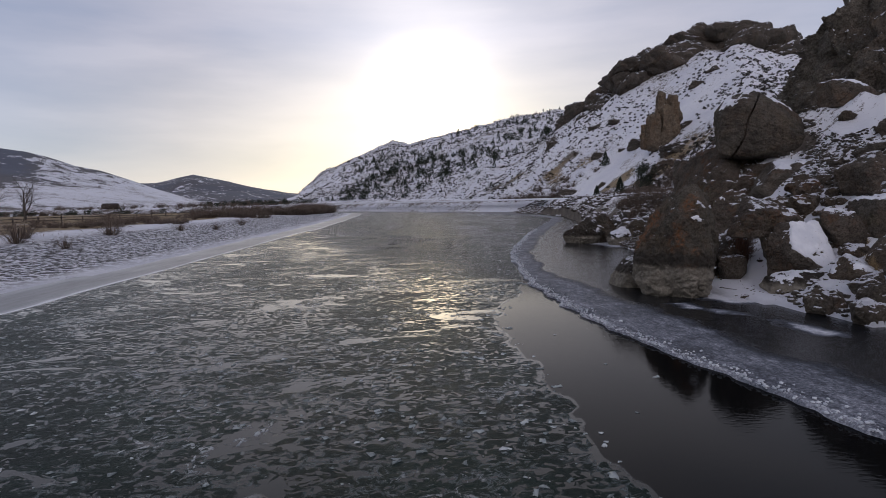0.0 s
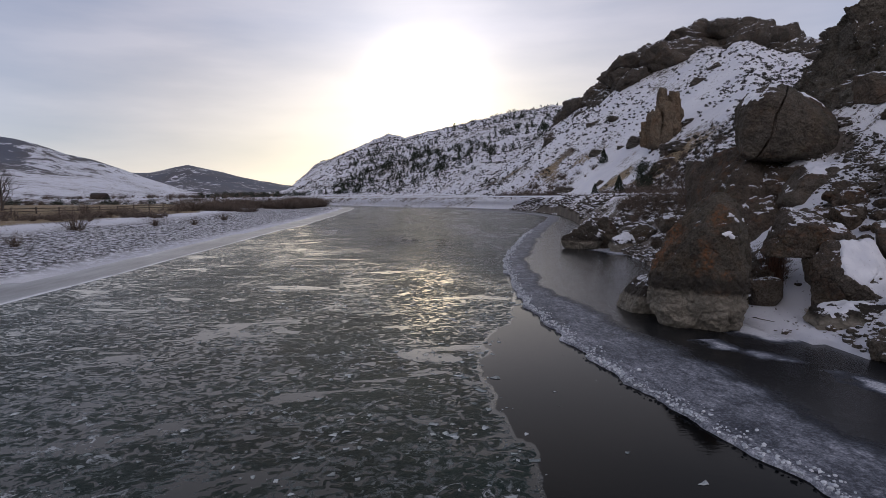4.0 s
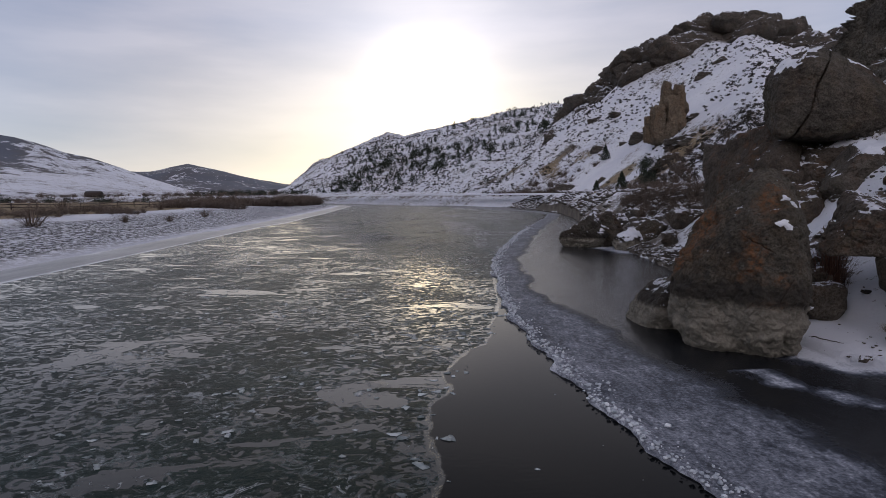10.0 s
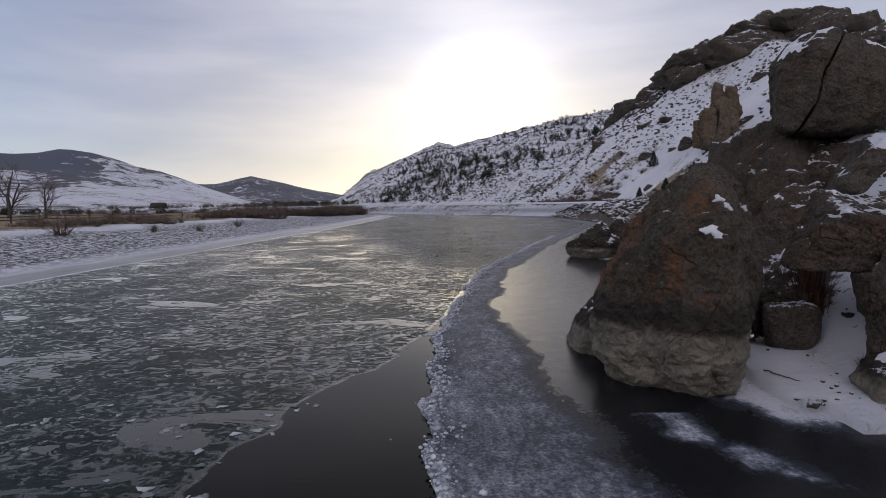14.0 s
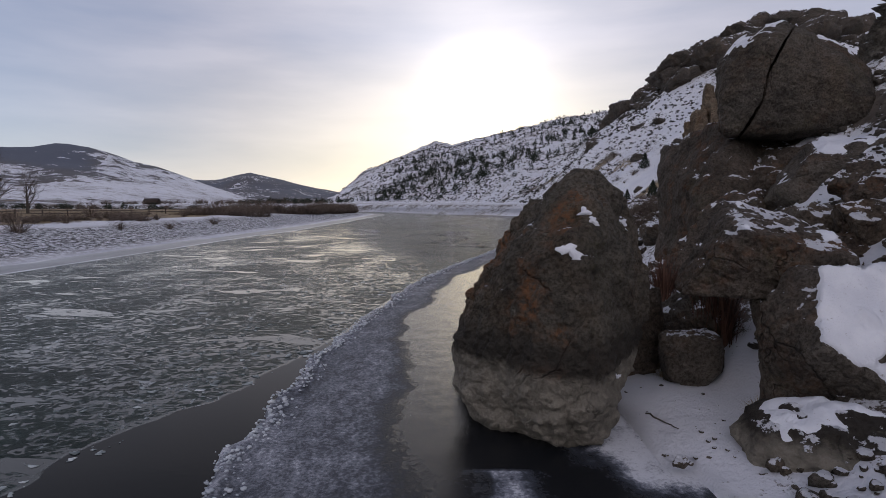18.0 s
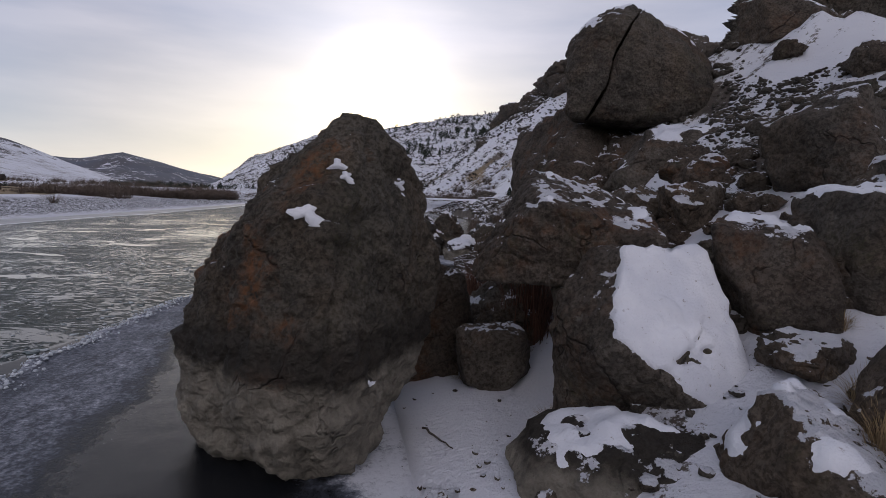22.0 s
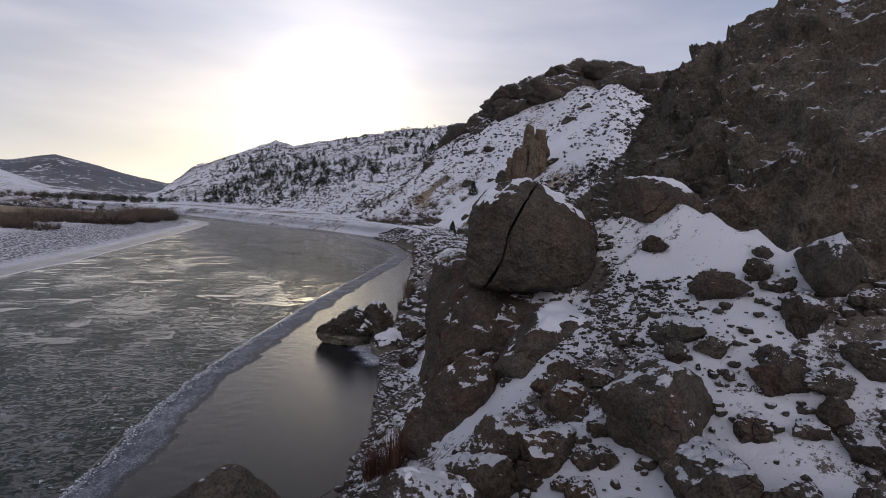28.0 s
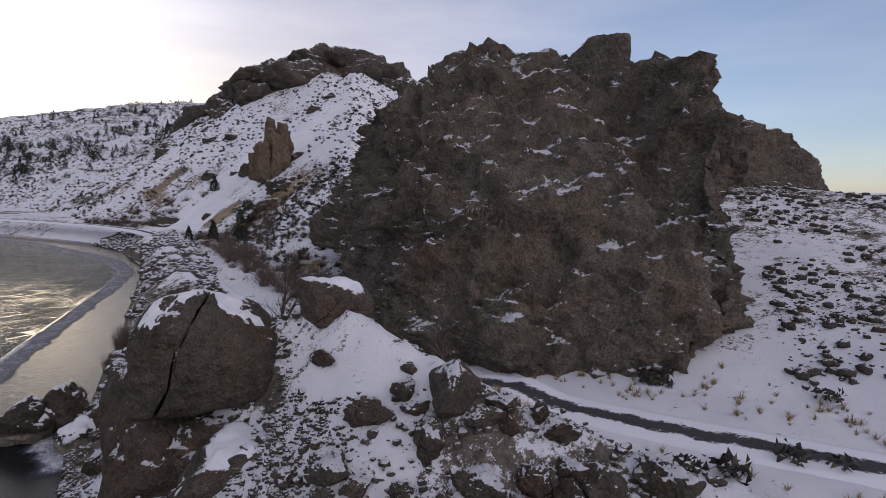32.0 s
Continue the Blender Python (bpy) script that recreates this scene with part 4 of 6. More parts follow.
# ---------------------------------------------------------------- the bluff
BASE = np.array([(56, 88, 10), (46, 72, 9), (40.5, 56, 7), (36.0, 45, 6.5), (34.8, 38.2, 6.8), (37.2, 34, 5.4), (40.4, 31, 4.2), (42.6, 28, 4.0), (44.4, 25.6, 4.0),
                 (47, 25, 4.2), (51, 26.5, 6), (57, 30, 9), (66, 38, 11)], float)
TOP = np.array([(64, 90, 15), (52, 74, 16), (43.6, 60, 18.5), (40.8, 53, 20.8), (45.4, 54, 24.6), (49.8, 54.5, 27.0), (52.6, 51.5, 28.2), (56, 46, 26.4), (57.4, 41.5, 25.8),
                (57.4, 34, 25.6), (57.6, 32.6, 21), (61, 36, 16), (68, 44, 14)], float)


def bluff(name, base, top, mat, label, nu=330, nv=190, seed=5, amp=1.0, lean=1.35, category="cliff"):
    q = np.r_[0, np.cumsum(np.linalg.norm(np.diff(base, axis=0), axis=1))]
    u = np.linspace(0, q[-1], nu)
    B = np.stack([np.interp(u, q, base[:, k]) for k in range(3)], -1)
    T = np.stack([np.interp(u, q, top[:, k]) for k in range(3)], -1)
    v = np.linspace(-0.12, 1.0, nv)
    vv = np.clip(v, 0, 1)
    back = vv ** lean
    P = B[:, None] * (1 - back)[None, :, None] + T[:, None] * back[None, :, None]
    P[:, :, 2] = B[:, None, 2] + (T - B)[:, None, 2] * np.where(v < 0, v * 0.8, 1 - (1 - vv) ** 1.12)[None]
    du, dv = np.gradient(P, axis=0), np.gradient(P, axis=1)
    nn = np.cross(dv, du)
    nn /= np.linalg.norm(nn, axis=2, keepdims=True) + 1e-9
    if nn[nu // 2, nv // 2, 1] > 0:
        nn = -nn
    flat = P.reshape(-1, 3)
    big = fbm(flat * np.array([1, 1, 0.7]), 0.085, 4, seed)
    fold = fbm(flat * np.array([1.0, 1.0, 0.45]), 0.21, 4, seed + 3, ridged=True)
    bed = fbm(flat * np.array([0.35, 0.35, 1.6]), 0.42, 4, seed + 6, ridged=True)
    small = fbm(flat, 0.9, 5, seed + 9)
    blocks = broken(flat, 0.16, seed + 40, 0.5, 0.4) * 1.1 + broken(flat, 0.45, seed + 41, 0.6, 0.35) * 0.42 + broken(flat, 1.25, seed + 42, 0.6) * 0.15
    fade = 1 - 0.6 * ease(np.tile(vv, nu), 0.7, 1.0)
    d = amp * ((big * 2.4 + fold * 0.9) * fade + bed * 0.22 + small * 0.2 + blocks * 1.25 + fbm(flat, 2.6, 3, seed + 12) * 0.12)
    Q = flat + nn.reshape(-1, 3) * d[:, None]
    Q = Q.reshape(nu, nv, 3)
    # cap: carry the top edge back and down behind
    c = np.array([Q[:, :, 0].mean() + 16, Q[:, :, 1].mean() + 16])
    rows = []
    for k, drop in ((0.15, 0.3), (0.4, 0.8), (0.8, 4.0), (1.1, 14)):
        e = Q[:, -1].copy()
        e[:, :2] += (c - e[:, :2]) * k * 0.6
        e[:, 2] -= drop - 0.6 * fbm(e, 0.5, 3, seed + 2)
        rows.append(e)
    Q = np.concatenate([Q, np.stack(rows, 1)], 1)
    return thing(name, Q.reshape(-1, 3), grid_faces(nu, nv + 4), mat, label, category)


cliff = bluff("cliff", BASE, TOP, M_CLIFF, "tall weathered brown rock bluff with snow on its ledges")
rock("rim_knob", (56.4, 42.6, 24.6), (2.3, 2.9, 2.9), 71, M_CLIFF, "", 35, 5, cuts=5, edge=22, parent=cliff, category="")
bluff("far_bluff", np.array([(72, 62, 10), (76, 48, 10), (80, 38, 10), (88, 33, 9), (98, 36, 9), (106, 46, 10)], float),
      np.array([(80, 66, 20), (82, 50, 23.5), (84, 42, 24), (90, 38, 22.5), (97, 42, 19), (104, 52, 16)], float), M_CLIFF,
      "darker rock bluff standing behind the first", 120, 70, seed=45, amp=0.7)

# ---------------------------------------------------------------- main boulders
def vertex_normals(v, f):
    v, f = np.asarray(v, float), np.asarray(f)
    n = np.cross(v[f[:, 1]] - v[f[:, 0]], v[f[:, -1]] - v[f[:, 0]])
    out = np.zeros_like(v)
    for k in range(f.shape[1]):
        np.add.at(out, f[:, k], n)
    return out / (np.linalg.norm(out, axis=1, keepdims=True) + 1e-12)


def islands(f, count):
    """A label for each face, the same within one connected piece."""
    lab = np.arange(count)
    while True:
        low = lab[f].min(1)
        nxt = lab.copy()
        for k in range(f.shape[1]):
            np.minimum.at(nxt, f[:, k], low)
        nxt = nxt[nxt]
        if (nxt == lab).all():
            return lab[f[:, 0]]
        lab = nxt


def snow_cap(parent, v, f, seed, low=0.55, thick=0.06, keep=None, grain=1.1, patch=0.0, most=6, name="snow_cap"):
    """Lying snow on what faces up: skins lifted off the stone, their edges tucked in."""
    v = v.copy()
    cnt = np.zeros(len(v))
    for k in range(f.shape[1]):
        np.add.at(cnt, f[:, k], 1)
    rock_v = v.copy()
    for _ in range(12):
        mean, tot = v[f].mean(1), np.zeros_like(v)
        for k in range(f.shape[1]):
            np.add.at(tot, f[:, k], mean)
        v = tot / cnt[:, None]
    nrm = vertex_normals(v, f)
    v = np.maximum(v, rock_v) * np.array([0, 0, 1]) + v * np.array([1, 1, 0])
    m = ease(nrm[:, 2] + 0.35 * fbm(v, grain, 4, seed), low, low + 0.22)
    if patch:
        m = m * ease(fbm(v, 0.8, 4, seed + 3), patch, patch + 0.12)
    if keep is not None:
        m = m * keep(v)
    use = f[m[f].max(1) > 0.08]
    if len(use) < 4:
        return
    lab = islands(use, len(v))
    kinds, counts = np.unique(lab, return_counts=True)
    for kind in kinds[np.argsort(-counts)][:most]:
        g = use[lab == kind]
        if len(g) < 14:
            continue
        ids = np.unique(g)
        back = np.full(len(v), -1)
        back[ids] = np.arange(len(ids))
        w = v[ids] + (nrm[ids] * 0.6 + np.array([0, 0, 0.4])) * ((m[ids] * 1.25 - 0.25) * thick * (0.8 + 0.35 * fbm(v[ids], 2.0, 3, seed + 7)))[:, None]
        thing(name, w, back[g], M_SNOW, parent=parent)


def faced_rock(name, facing, rows, apex, at, seed, mat, label, rings=190, around=260, edge=9.0, rough=0.085, category="rock"):
    """A rock of upright faces: rows of height and how far each face, by its bearing, stands out from the axis at that height."""
    q = np.array(rows, float)
    z = np.linspace(q[0, 0], q[-1, 0], rings)
    ker = np.hanning(9)
    ker /= ker.sum()
    h = np.stack([np.convolve(np.pad(np.interp(z, q[:, 0], q[:, k]), 4, mode="edge"), ker, "valid") for k in range(1, q.shape[1])], -1)
    nrm = np.array([(math.cos(radians(a)), math.sin(radians(a))) for a in facing])
    mid = np.array(apex)[None] * ease(z, 2.0, q[-1, 0])[:, None] ** 1.2
    h = np.maximum(h - mid @ nrm.T, 0.03)
    th = np.linspace(0, 2 * math.pi, around, endpoint=False)
    d = np.stack([np.cos(th), np.sin(th)], -1)
    k = np.maximum(d @ nrm.T, 1e-4)[None] / h[:, None, :]
    r = 1.0 / (np.power(k, edge).sum(2) ** (1.0 / edge))
    P = np.concatenate([mid[:, None] + r[..., None] * d[None], np.broadcast_to(z[:, None, None], (rings, around, 1))], 2).reshape(-1, 3)
    i = (np.arange(rings - 1)[:, None] * around + np.arange(around)[None]).ravel()
    j = (np.arange(rings - 1)[:, None] * around + (np.arange(around)[None] + 1) % around).ravel()
    f = np.stack([i, j, j + around, i + around], -1)
    n = vertex_normals(P, f)
    P0 = P + np.array(at)
    cell = np.floor((fbm(P0, 0.42, 2, seed + 20) + 1) * 5) / 5 - fbm(P0, 0.42, 2, seed + 20)
    o = rough * (fbm(P0, 0.55, 3, seed) * 1.1 + cell * 0.9 + fbm(P0, 1.6, 4, seed + 4, ridged=True) * 0.9 + fbm(P0, 5.5, 4, seed + 8) * 0.6 + fbm(P0, 16, 3, seed + 9) * 0.25
                 + broken(P0, 0.42, seed + 54, 0.15) * 0.8 + broken(P0, 0.8, seed + 50, 0.5) * 1.1 + broken(P0, 2.3, seed + 51, 0.5) * 0.55 + broken(P0, 6.0, seed + 52, 0.5) * 0.22)
    # a slanting joint runs down the broad face
    o = o - 0.07 * np.exp(-((P[:, 0] - 0.10 - 0.16 * (P[:, 2] - 2.0) - 0.10 * fbm(P0, 0.9, 3, seed + 70)) / 0.035) ** 2) * (P[:, 1] < 0.2)
    o = o * np.repeat(np.minimum(1.0, 0.35 + h.mean(1)), around)
    P = P + n * o[:, None]
    top, bot = P[-around:].mean(0) + (0, 0, 0.03), P[:around].mean(0)
    P = np.concatenate([P, [top, bot]])
    e, N_ = (rings - 1) * around, len(P)
    r_ = np.arange(around)
    caps = np.concatenate([np.stack([e + r_, e + (r_ + 1) % around, np.full(around, N_ - 2)], -1), np.stack([(r_ + 1) % around, r_, np.full(around, N_ - 1)], -1)])
    tris = np.concatenate([f[:, :3], f[:, [0, 2, 3]], caps])
    return thing(name, P, tris, mat, label, category, at=at), P, tris


BOULDER_AT = (11.2, 22.7, 0.0)
boulder, bv, bf = faced_rock("riverside_boulder", (-33, 4, 53, 90, 147, 180, 229, 270),
                             ((-0.5, 0.60, 0.60, 0.70, 0.90, 1.00, 1.10, 0.85, 0.90), (0.0, 0.78, 0.72, 0.80, 1.10, 1.35, 1.42, 1.10, 1.20), (0.3, 0.93, 0.85, 1.00, 1.30, 1.72, 1.72, 1.33, 1.45),
                              (0.8, 1.00, 1.20, 1.20, 1.40, 1.92, 2.02, 1.54, 1.66), (1.3, 1.03, 1.45, 1.40, 1.50, 1.92, 2.08, 1.60, 1.76), (1.8, 1.06, 1.72, 1.55, 1.50, 1.83, 1.92, 1.57, 1.80),
                              (2.5, 1.06, 1.72, 1.55, 1.45, 1.62, 1.62, 1.47, 1.78), (3.1, 0.98, 1.64, 1.42, 1.35, 1.33, 1.18, 1.34, 1.70), (3.6, 0.82, 1.46, 1.18, 1.10, 1.00, 0.74, 1.02, 1.38),
                              (4.1, 0.66, 1.06, 0.84, 0.78, 0.55, 0.26, 0.42, 0.70), (4.66, 0.36, 0.56, 0.52, 0.36, 0.02, -0.24, -0.12, 0.02)),
                             (0.40, 0.20), BOULDER_AT, 12, M_BOULDER, "tall pyramid-shaped boulder with orange lichen and a bleached waterline base")
snow_cap(boulder, bv, bf, 5, 0.45, 0.04, patch=0.46)


def star_patch(parent, at, size, seed, lean=0.0):
    """A thin splash of snow stuck to a rock's face."""
    n = 26
    th = np.linspace(0, 2 * math.pi, n, endpoint=False)
    rng = np.random.default_rng(seed)
    r = size * (0.55 + 0.5 * rng.random(n)) * (1 + 0.45 * np.sin(3 * th + rng.random() * 6))
    v = [(0, -0.035, 0)] + [(r[k] * math.cos(t), 0.02, 0.75 * r[k] * math.sin(t)) for k, t in enumerate(th)]
    v += [(0.6 * r[k] * math.cos(t), -0.03, 0.45 * r[k] * math.sin(t)) for k, t in enumerate(th)]
    f = [(1 + k, 1 + (k + 1) % n, 1 + n + (k + 1) % n) for k in range(n)] + [(1 + k, 1 + n + (k + 1) % n, 1 + n + k) for k in range(n)]
    f += [(0, 1 + n + k, 1 + n + (k + 1) % n) for k in range(n)]
    v = np.array(v)
    c, s = math.cos(lean), math.sin(lean)
    v = np.stack([v[:, 0], v[:, 1] * c + v[:, 2] * s, v[:, 2] * c - v[:, 1] * s], -1)
    return thing("snow_patch", v, np.array(f), M_SNOW, parent=parent, at=at)


def on_face(x, z):
    """The place on the tall boulder's river-facing side at x, z."""
    w = bv + np.array(BOULDER_AT)
    d = np.hypot(w[:, 0] - x, w[:, 2] - z) + np.where(w[:, 1] > 22.6, 9, 0)
    return tuple(bv[np.argmin(d)] - np.array([0, 0.03, 0]))


for k, (x, z, s, tilt) in enumerate(((11.0, 3.35, 0.24, 0.5), (11.15, 3.25, 0.16, 0.5), (11.4, 3.8, 0.13, 0.5), (11.32, 3.97, 0.12, 0.5), (12.15, 3.75, 0.10, 0.4), (11.8, 1.3, 0.06, 0.0))):
    star_patch(boulder, on_face(x, z), s, 700 + k, tilt)


def ground_z(x, y):
    return float(land(np.array([float(x)]), np.array([float(y)]))[0])


def big_rock(name, at, size, seed, mat, label, turn=0.0, sub=5, cap=None, **kw):
    v, f = boulder_verts(size, seed, sub, **kw)
    v = rotz(v, turn)
    ob = thing(name, v, f, mat, label, "rock", at=at)
    if cap:
        snow_cap(ob, v, f, seed + 2, **cap)
    return ob


big_rock("wedge_rock", (13.05, 24.75, 0.95), (0.85, 0.70, 1.55), 38, M_RED, "dark rock wedged behind the tall boulder", 20, sub=5, rough=0.09, cap=dict(low=0.75, thick=0.04, patch=0.05))
big_rock("boulder_spur", (9.9, 25.3, 0.25), (0.85, 1.2, 1.15), 31, M_SHORE, "low rock spur beside the tall boulder", 30)
big_rock("low_rock", (14.7, 20.15, 0.42), (1.3, 0.85, 0.92), 23, M_SHORE, "low pale-sided rock with a snow cap", -12, cap=dict(low=0.80, thick=0.06, grain=2.2),
         planes=((-0.3, -0.6, 0.75, 0.62), (0.4, -0.8, 0.3, 0.8)))
SLAB = dict(size=(1.15, 1.0, 1.42), dip=np.array((-0.06, -0.70, 0.66)), depth=0.40)


def on_slab(v):
    """Near the slab's one broad sloping face."""
    d = SLAB["dip"] / np.linalg.norm(SLAB["dip"])
    lie = (rotz(v, -14) / np.array(SLAB["size"])) @ d
    return ease(lie + 0.05 * fbm(v, 1.7, 3, 9) + 0.05 * fbm(v, 4.5, 3, 10), SLAB["depth"] - 0.10, SLAB["depth"] - 0.05) * ease(v[:, 2] + 0.5 * fbm(v, 0.9, 3, 19) + 0.25 * fbm(v, 3.5, 3, 29), -0.42, -0.36)


big_rock("slab_rock", (15.62, 21.1, 1.60), SLAB["size"], 24, M_ROCK, "leaning rock slab with a smooth sheet of snow", 14, sub=6,
         cap=dict(low=0.12, thick=0.07, grain=2.4, keep=on_slab, most=2), planes=((*SLAB["dip"], SLAB["depth"]), (0.9, -0.3, 0.1, 0.80), (-0.62, -0.50, -0.60, 0.58)), cuts=4, rough=0.05)
big_rock("red_rock", (15.15, 23.1, 3.05), (1.45, 1.1, 0.95), 25, M_RED, "red-brown overhanging rock with snow on its edge", 8, sub=6, cap=dict(low=0.72, thick=0.05, patch=-0.05), edge=18)
big_rock("cave_rock", (14.95, 22.3, 1.9), (0.42, 0.4, 0.62), 29, M_ROCK, "small upright rock under an overhang", 0, sub=4)
big_rock("gap_rock", (14.05, 23.8, 0.85), (0.68, 0.55, 0.75), 30, M_ROCK, "grey rock beside the snowy hollow", 15, sub=5, cap=dict(low=0.75, thick=0.04, patch=0.1))
big_rock("gully_rock", (14.75, 25.3, 1.15), (1.15, 0.9, 1.25), 72, M_ROCK, "dark broken rock behind the snowy hollow", 25, sub=5, rough=0.09, cap=dict(low=0.75, thick=0.05, patch=0.05))
big_rock("gully_rock", (13.6, 25.5, 0.7), (0.75, 0.65, 0.85), 73, M_RED, "dark brown rock behind the snowy hollow", 70, sub=5, rough=0.09)
big_rock("rust_rock", (17.35, 21.5, 2.65), (0.80, 0.85, 0.95), 26, M_RED, "rusty rock half set in snow", 0, sub=5, cap=dict(low=0.62, thick=0.06, patch=-0.05, grain=2.5))
big_rock("big_rock", (18.9, 21.4, 2.75), (1.10, 1.15, 1.25), 27, M_ROCK, "large grey rock on the snowy slope", 0, sub=5, cap=dict(low=0.62, thick=0.06, patch=-0.05, grain=2.5))
big_rock("dark_rock", (20.8, 24.2, 4.95), (1.35, 1.15, 1.05), 28, M_ROCK, "dark blocky rock on the slope", 30, sub=5, edge=20)
big_rock("speckled_rock", (15.85, 19.2, 1.2), (0.80, 0.72, 0.72), 34, M_SNOWROCK, "low rock speckled with blown snow", 40, sub=5, cap=dict(low=0.28, thick=0.05, patch=-0.14, grain=4.0))
big_rock("edge_rock", (17.0, 18.6, 1.5), (0.75, 0.8, 1.05), 35, M_ROCK, "brown rock beside dry grass", 10, sub=5)
big_rock("shadowed_rock", (15.9, 22.0, 1.5), (0.9, 0.6, 1.0), 37, M_RED, "dark rock under the overhang", 0, sub=4)
big_rock("pedestal_rock", (20.6, 34.9, 2.9), (3.3, 4.3, 4.5), 41, M_RED, "brown rock buttress rising from the water's edge", -18, sub=6, cuts=8,
         planes=((-1, -0.35, 0.15, 0.74), (-0.35, -1, 0.12, 0.82), (0.1, 0.1, 1, 0.86)), edge=18, rough=0.07, cap=dict(low=0.8, thick=0.05, patch=0.12))
big_rock("buttress_rock", (18.3, 30.9, 1.5), (2.1, 1.9, 2.4), 42, M_RED, "broken foot of the rock buttress", 10, sub=6, rough=0.075, edge=18, cap=dict(low=0.8, thick=0.04, patch=0.15))
big_rock("slope_ledge", (21.4, 29.7, 4.7), (2.3, 1.5, 1.5), 43, M_ROCK, "ledge of bare rock under the split boulder", -10, sub=5, rough=0.08, cap=dict(low=0.7, thick=0.05, patch=0.0))

big_rock("bearing_ledge", (22.0, 32.6, 4.6), (2.9, 2.2, 1.85), 44, M_RED, "broad rock ledge carrying the split boulder", -20, sub=6, rough=0.075, edge=16, planes=((0, 0, 1, 0.80), (-0.5, -0.9, 0.2, 0.8)), cap=dict(low=0.8, thick=0.04, patch=0.1))
split = empty("split_boulder", (21.5, 33.1, 6.4), "great round boulder split in two, dusted with snow", "boulder")
whole, wf = boulder_verts((2.70, 2.15, 2.48), 52, 6, 5, ((-0.6, -0.3, 0.75, 0.86), (0.7, 0, 0.7, 0.88)), 3.6, 0.05)
whole = rotz(whole, -15)
cut_n = np.array([0.90, -0.25, -0.36])
cut_n /= np.linalg.norm(cut_n)
for nm, sgn in (("upright_half", -1), ("round_half", 1)):
    bm = bmesh.new()
    bend = (fbm(whole, 0.45, 3, 57) * 0.45 + fbm(whole, 1.6, 3, 58) * 0.10)[:, None] * cut_n
    mv = [bm.verts.new(c) for c in whole + bend]
    for q in wf:
        bm.faces.new([mv[k] for k in q])
    geom = bm.verts[:] + bm.edges[:] + bm.faces[:]
    got = bmesh.ops.bisect_plane(bm, geom=geom, plane_co=tuple(cut_n * (sgn * 0.02 - 0.75)), plane_no=tuple(cut_n * -sgn), clear_outer=True)
    rim_e = [e for e in got["geom_cut"] if isinstance(e, bmesh.types.BMEdge)]
    bmesh.ops.holes_fill(bm, edges=rim_e, sides=0)
    bmesh.ops.triangulate(bm, faces=[f for f in bm.faces if len(f.verts) > 3])
    # the broken edge is worn round: pull it in from the crack
    for v in bm.verts:
        gap = abs(Vector(cut_n).dot(v.co) + 0.75)
        v.co += Vector(cut_n) * sgn * (0.003 + 0.05 * math.exp(-gap / 0.14) * min(1.0, v.co.length / 2.3) ** 6)
    bm.verts.index_update()
    back_ = np.array([v.co[:] for v in bm.verts])
    back_ = back_ - (fbm(back_, 0.45, 3, 57) * 0.45 + fbm(back_, 1.6, 3, 58) * 0.10)[:, None] * cut_n
    for v, c in zip(bm.verts, back_):
        v.co = c
    v_, f_ = np.array([v.co[:] for v in bm.verts]), np.array([[v.index for v in f.verts] for f in bm.faces])
    bm.free()
    ob_ = thing(nm, v_, f_, M_SPLIT, parent=split, at=(-0.15, 0.5, 2.20))
    snow_cap(ob_, v_, f_, 52 + sgn, 0.66, 0.05, patch=-0.02)
big_rock("round_rock", (25.9, 31.7, 10.0), (1.2, 1.0, 0.85), 53, M_ROCK, "rounded rock on the snowy crest", 0, cap=dict(low=0.78, thick=0.05), cuts=5)
big_rock("crest_rock", (26.3, 24.9, 8.35), (1.0, 0.75, 0.85), 54, M_ROCK, "dark angular rock on the crest", 30, sub=4, edge=24)
big_rock("shore_rock", (16.3, 50.4, 0.75), (1.45, 1.25, 1.55), 66, M_SHORE, "rock with a bleached base standing in bank ice", 0, sub=6, rough=0.11, cuts=9, cap=dict(low=0.78, thick=0.06, patch=0.0, grain=2.0))
big_rock("block_rock", (18.2, 50.9, 1.1), (1.5, 1.1, 1.2), 67, M_ROCK, "tilted dark block beside the shore rock", 40, sub=6, rough=0.10, cuts=9, edge=16, cap=dict(low=0.70, thick=0.06, grain=2.0))
big_rock("ice_edge_rock", (18.6, 47.6, 0.5), (1.2, 0.9, 0.9), 68, M_SHORE, "low rock frozen in at the shore", 15, sub=5, rough=0.10, cap=dict(low=0.7, thick=0.06, grain=2.0))
castle = empty("hoodoo", (69.0, 144.0, ground_z(69.0, 144.0)), "tan rock pinnacle like a small castle on the hillside", "rock")
for k, (dx_, dy_, w_, h_) in enumerate(((0.8, 0, 2.3, 6.2), (-3.4, -0.6, 1.5, 4.6), (-1.3, 0.9, 1.5, 8.3), (3.1, 1.5, 1.7, 7.0), (-4.8, 1.2, 1.1, 3.2), (1.9, -0.8, 1.1, 7.8))):
    v, f = boulder_verts((w_, w_ * 0.9, h_), 63 + k, 5, 3, (), 10, 0.13)
    v[:, :2] *= (1.04 - 0.10 * v[:, 2:] / h_)
    thing("spire", v, f, M_TAN, parent=castle, at=(dx_, dy_, h_ * 0.62))
# ---------------------------------------------------------------- lesser rocks, each given by x, y and width
def rock_kind(seed, size, mat, sub=4, cap=None, **kw):
    v, f = boulder_verts(size, seed, sub, **kw)
    return mesh_of("rock", v, f, mat), v, f


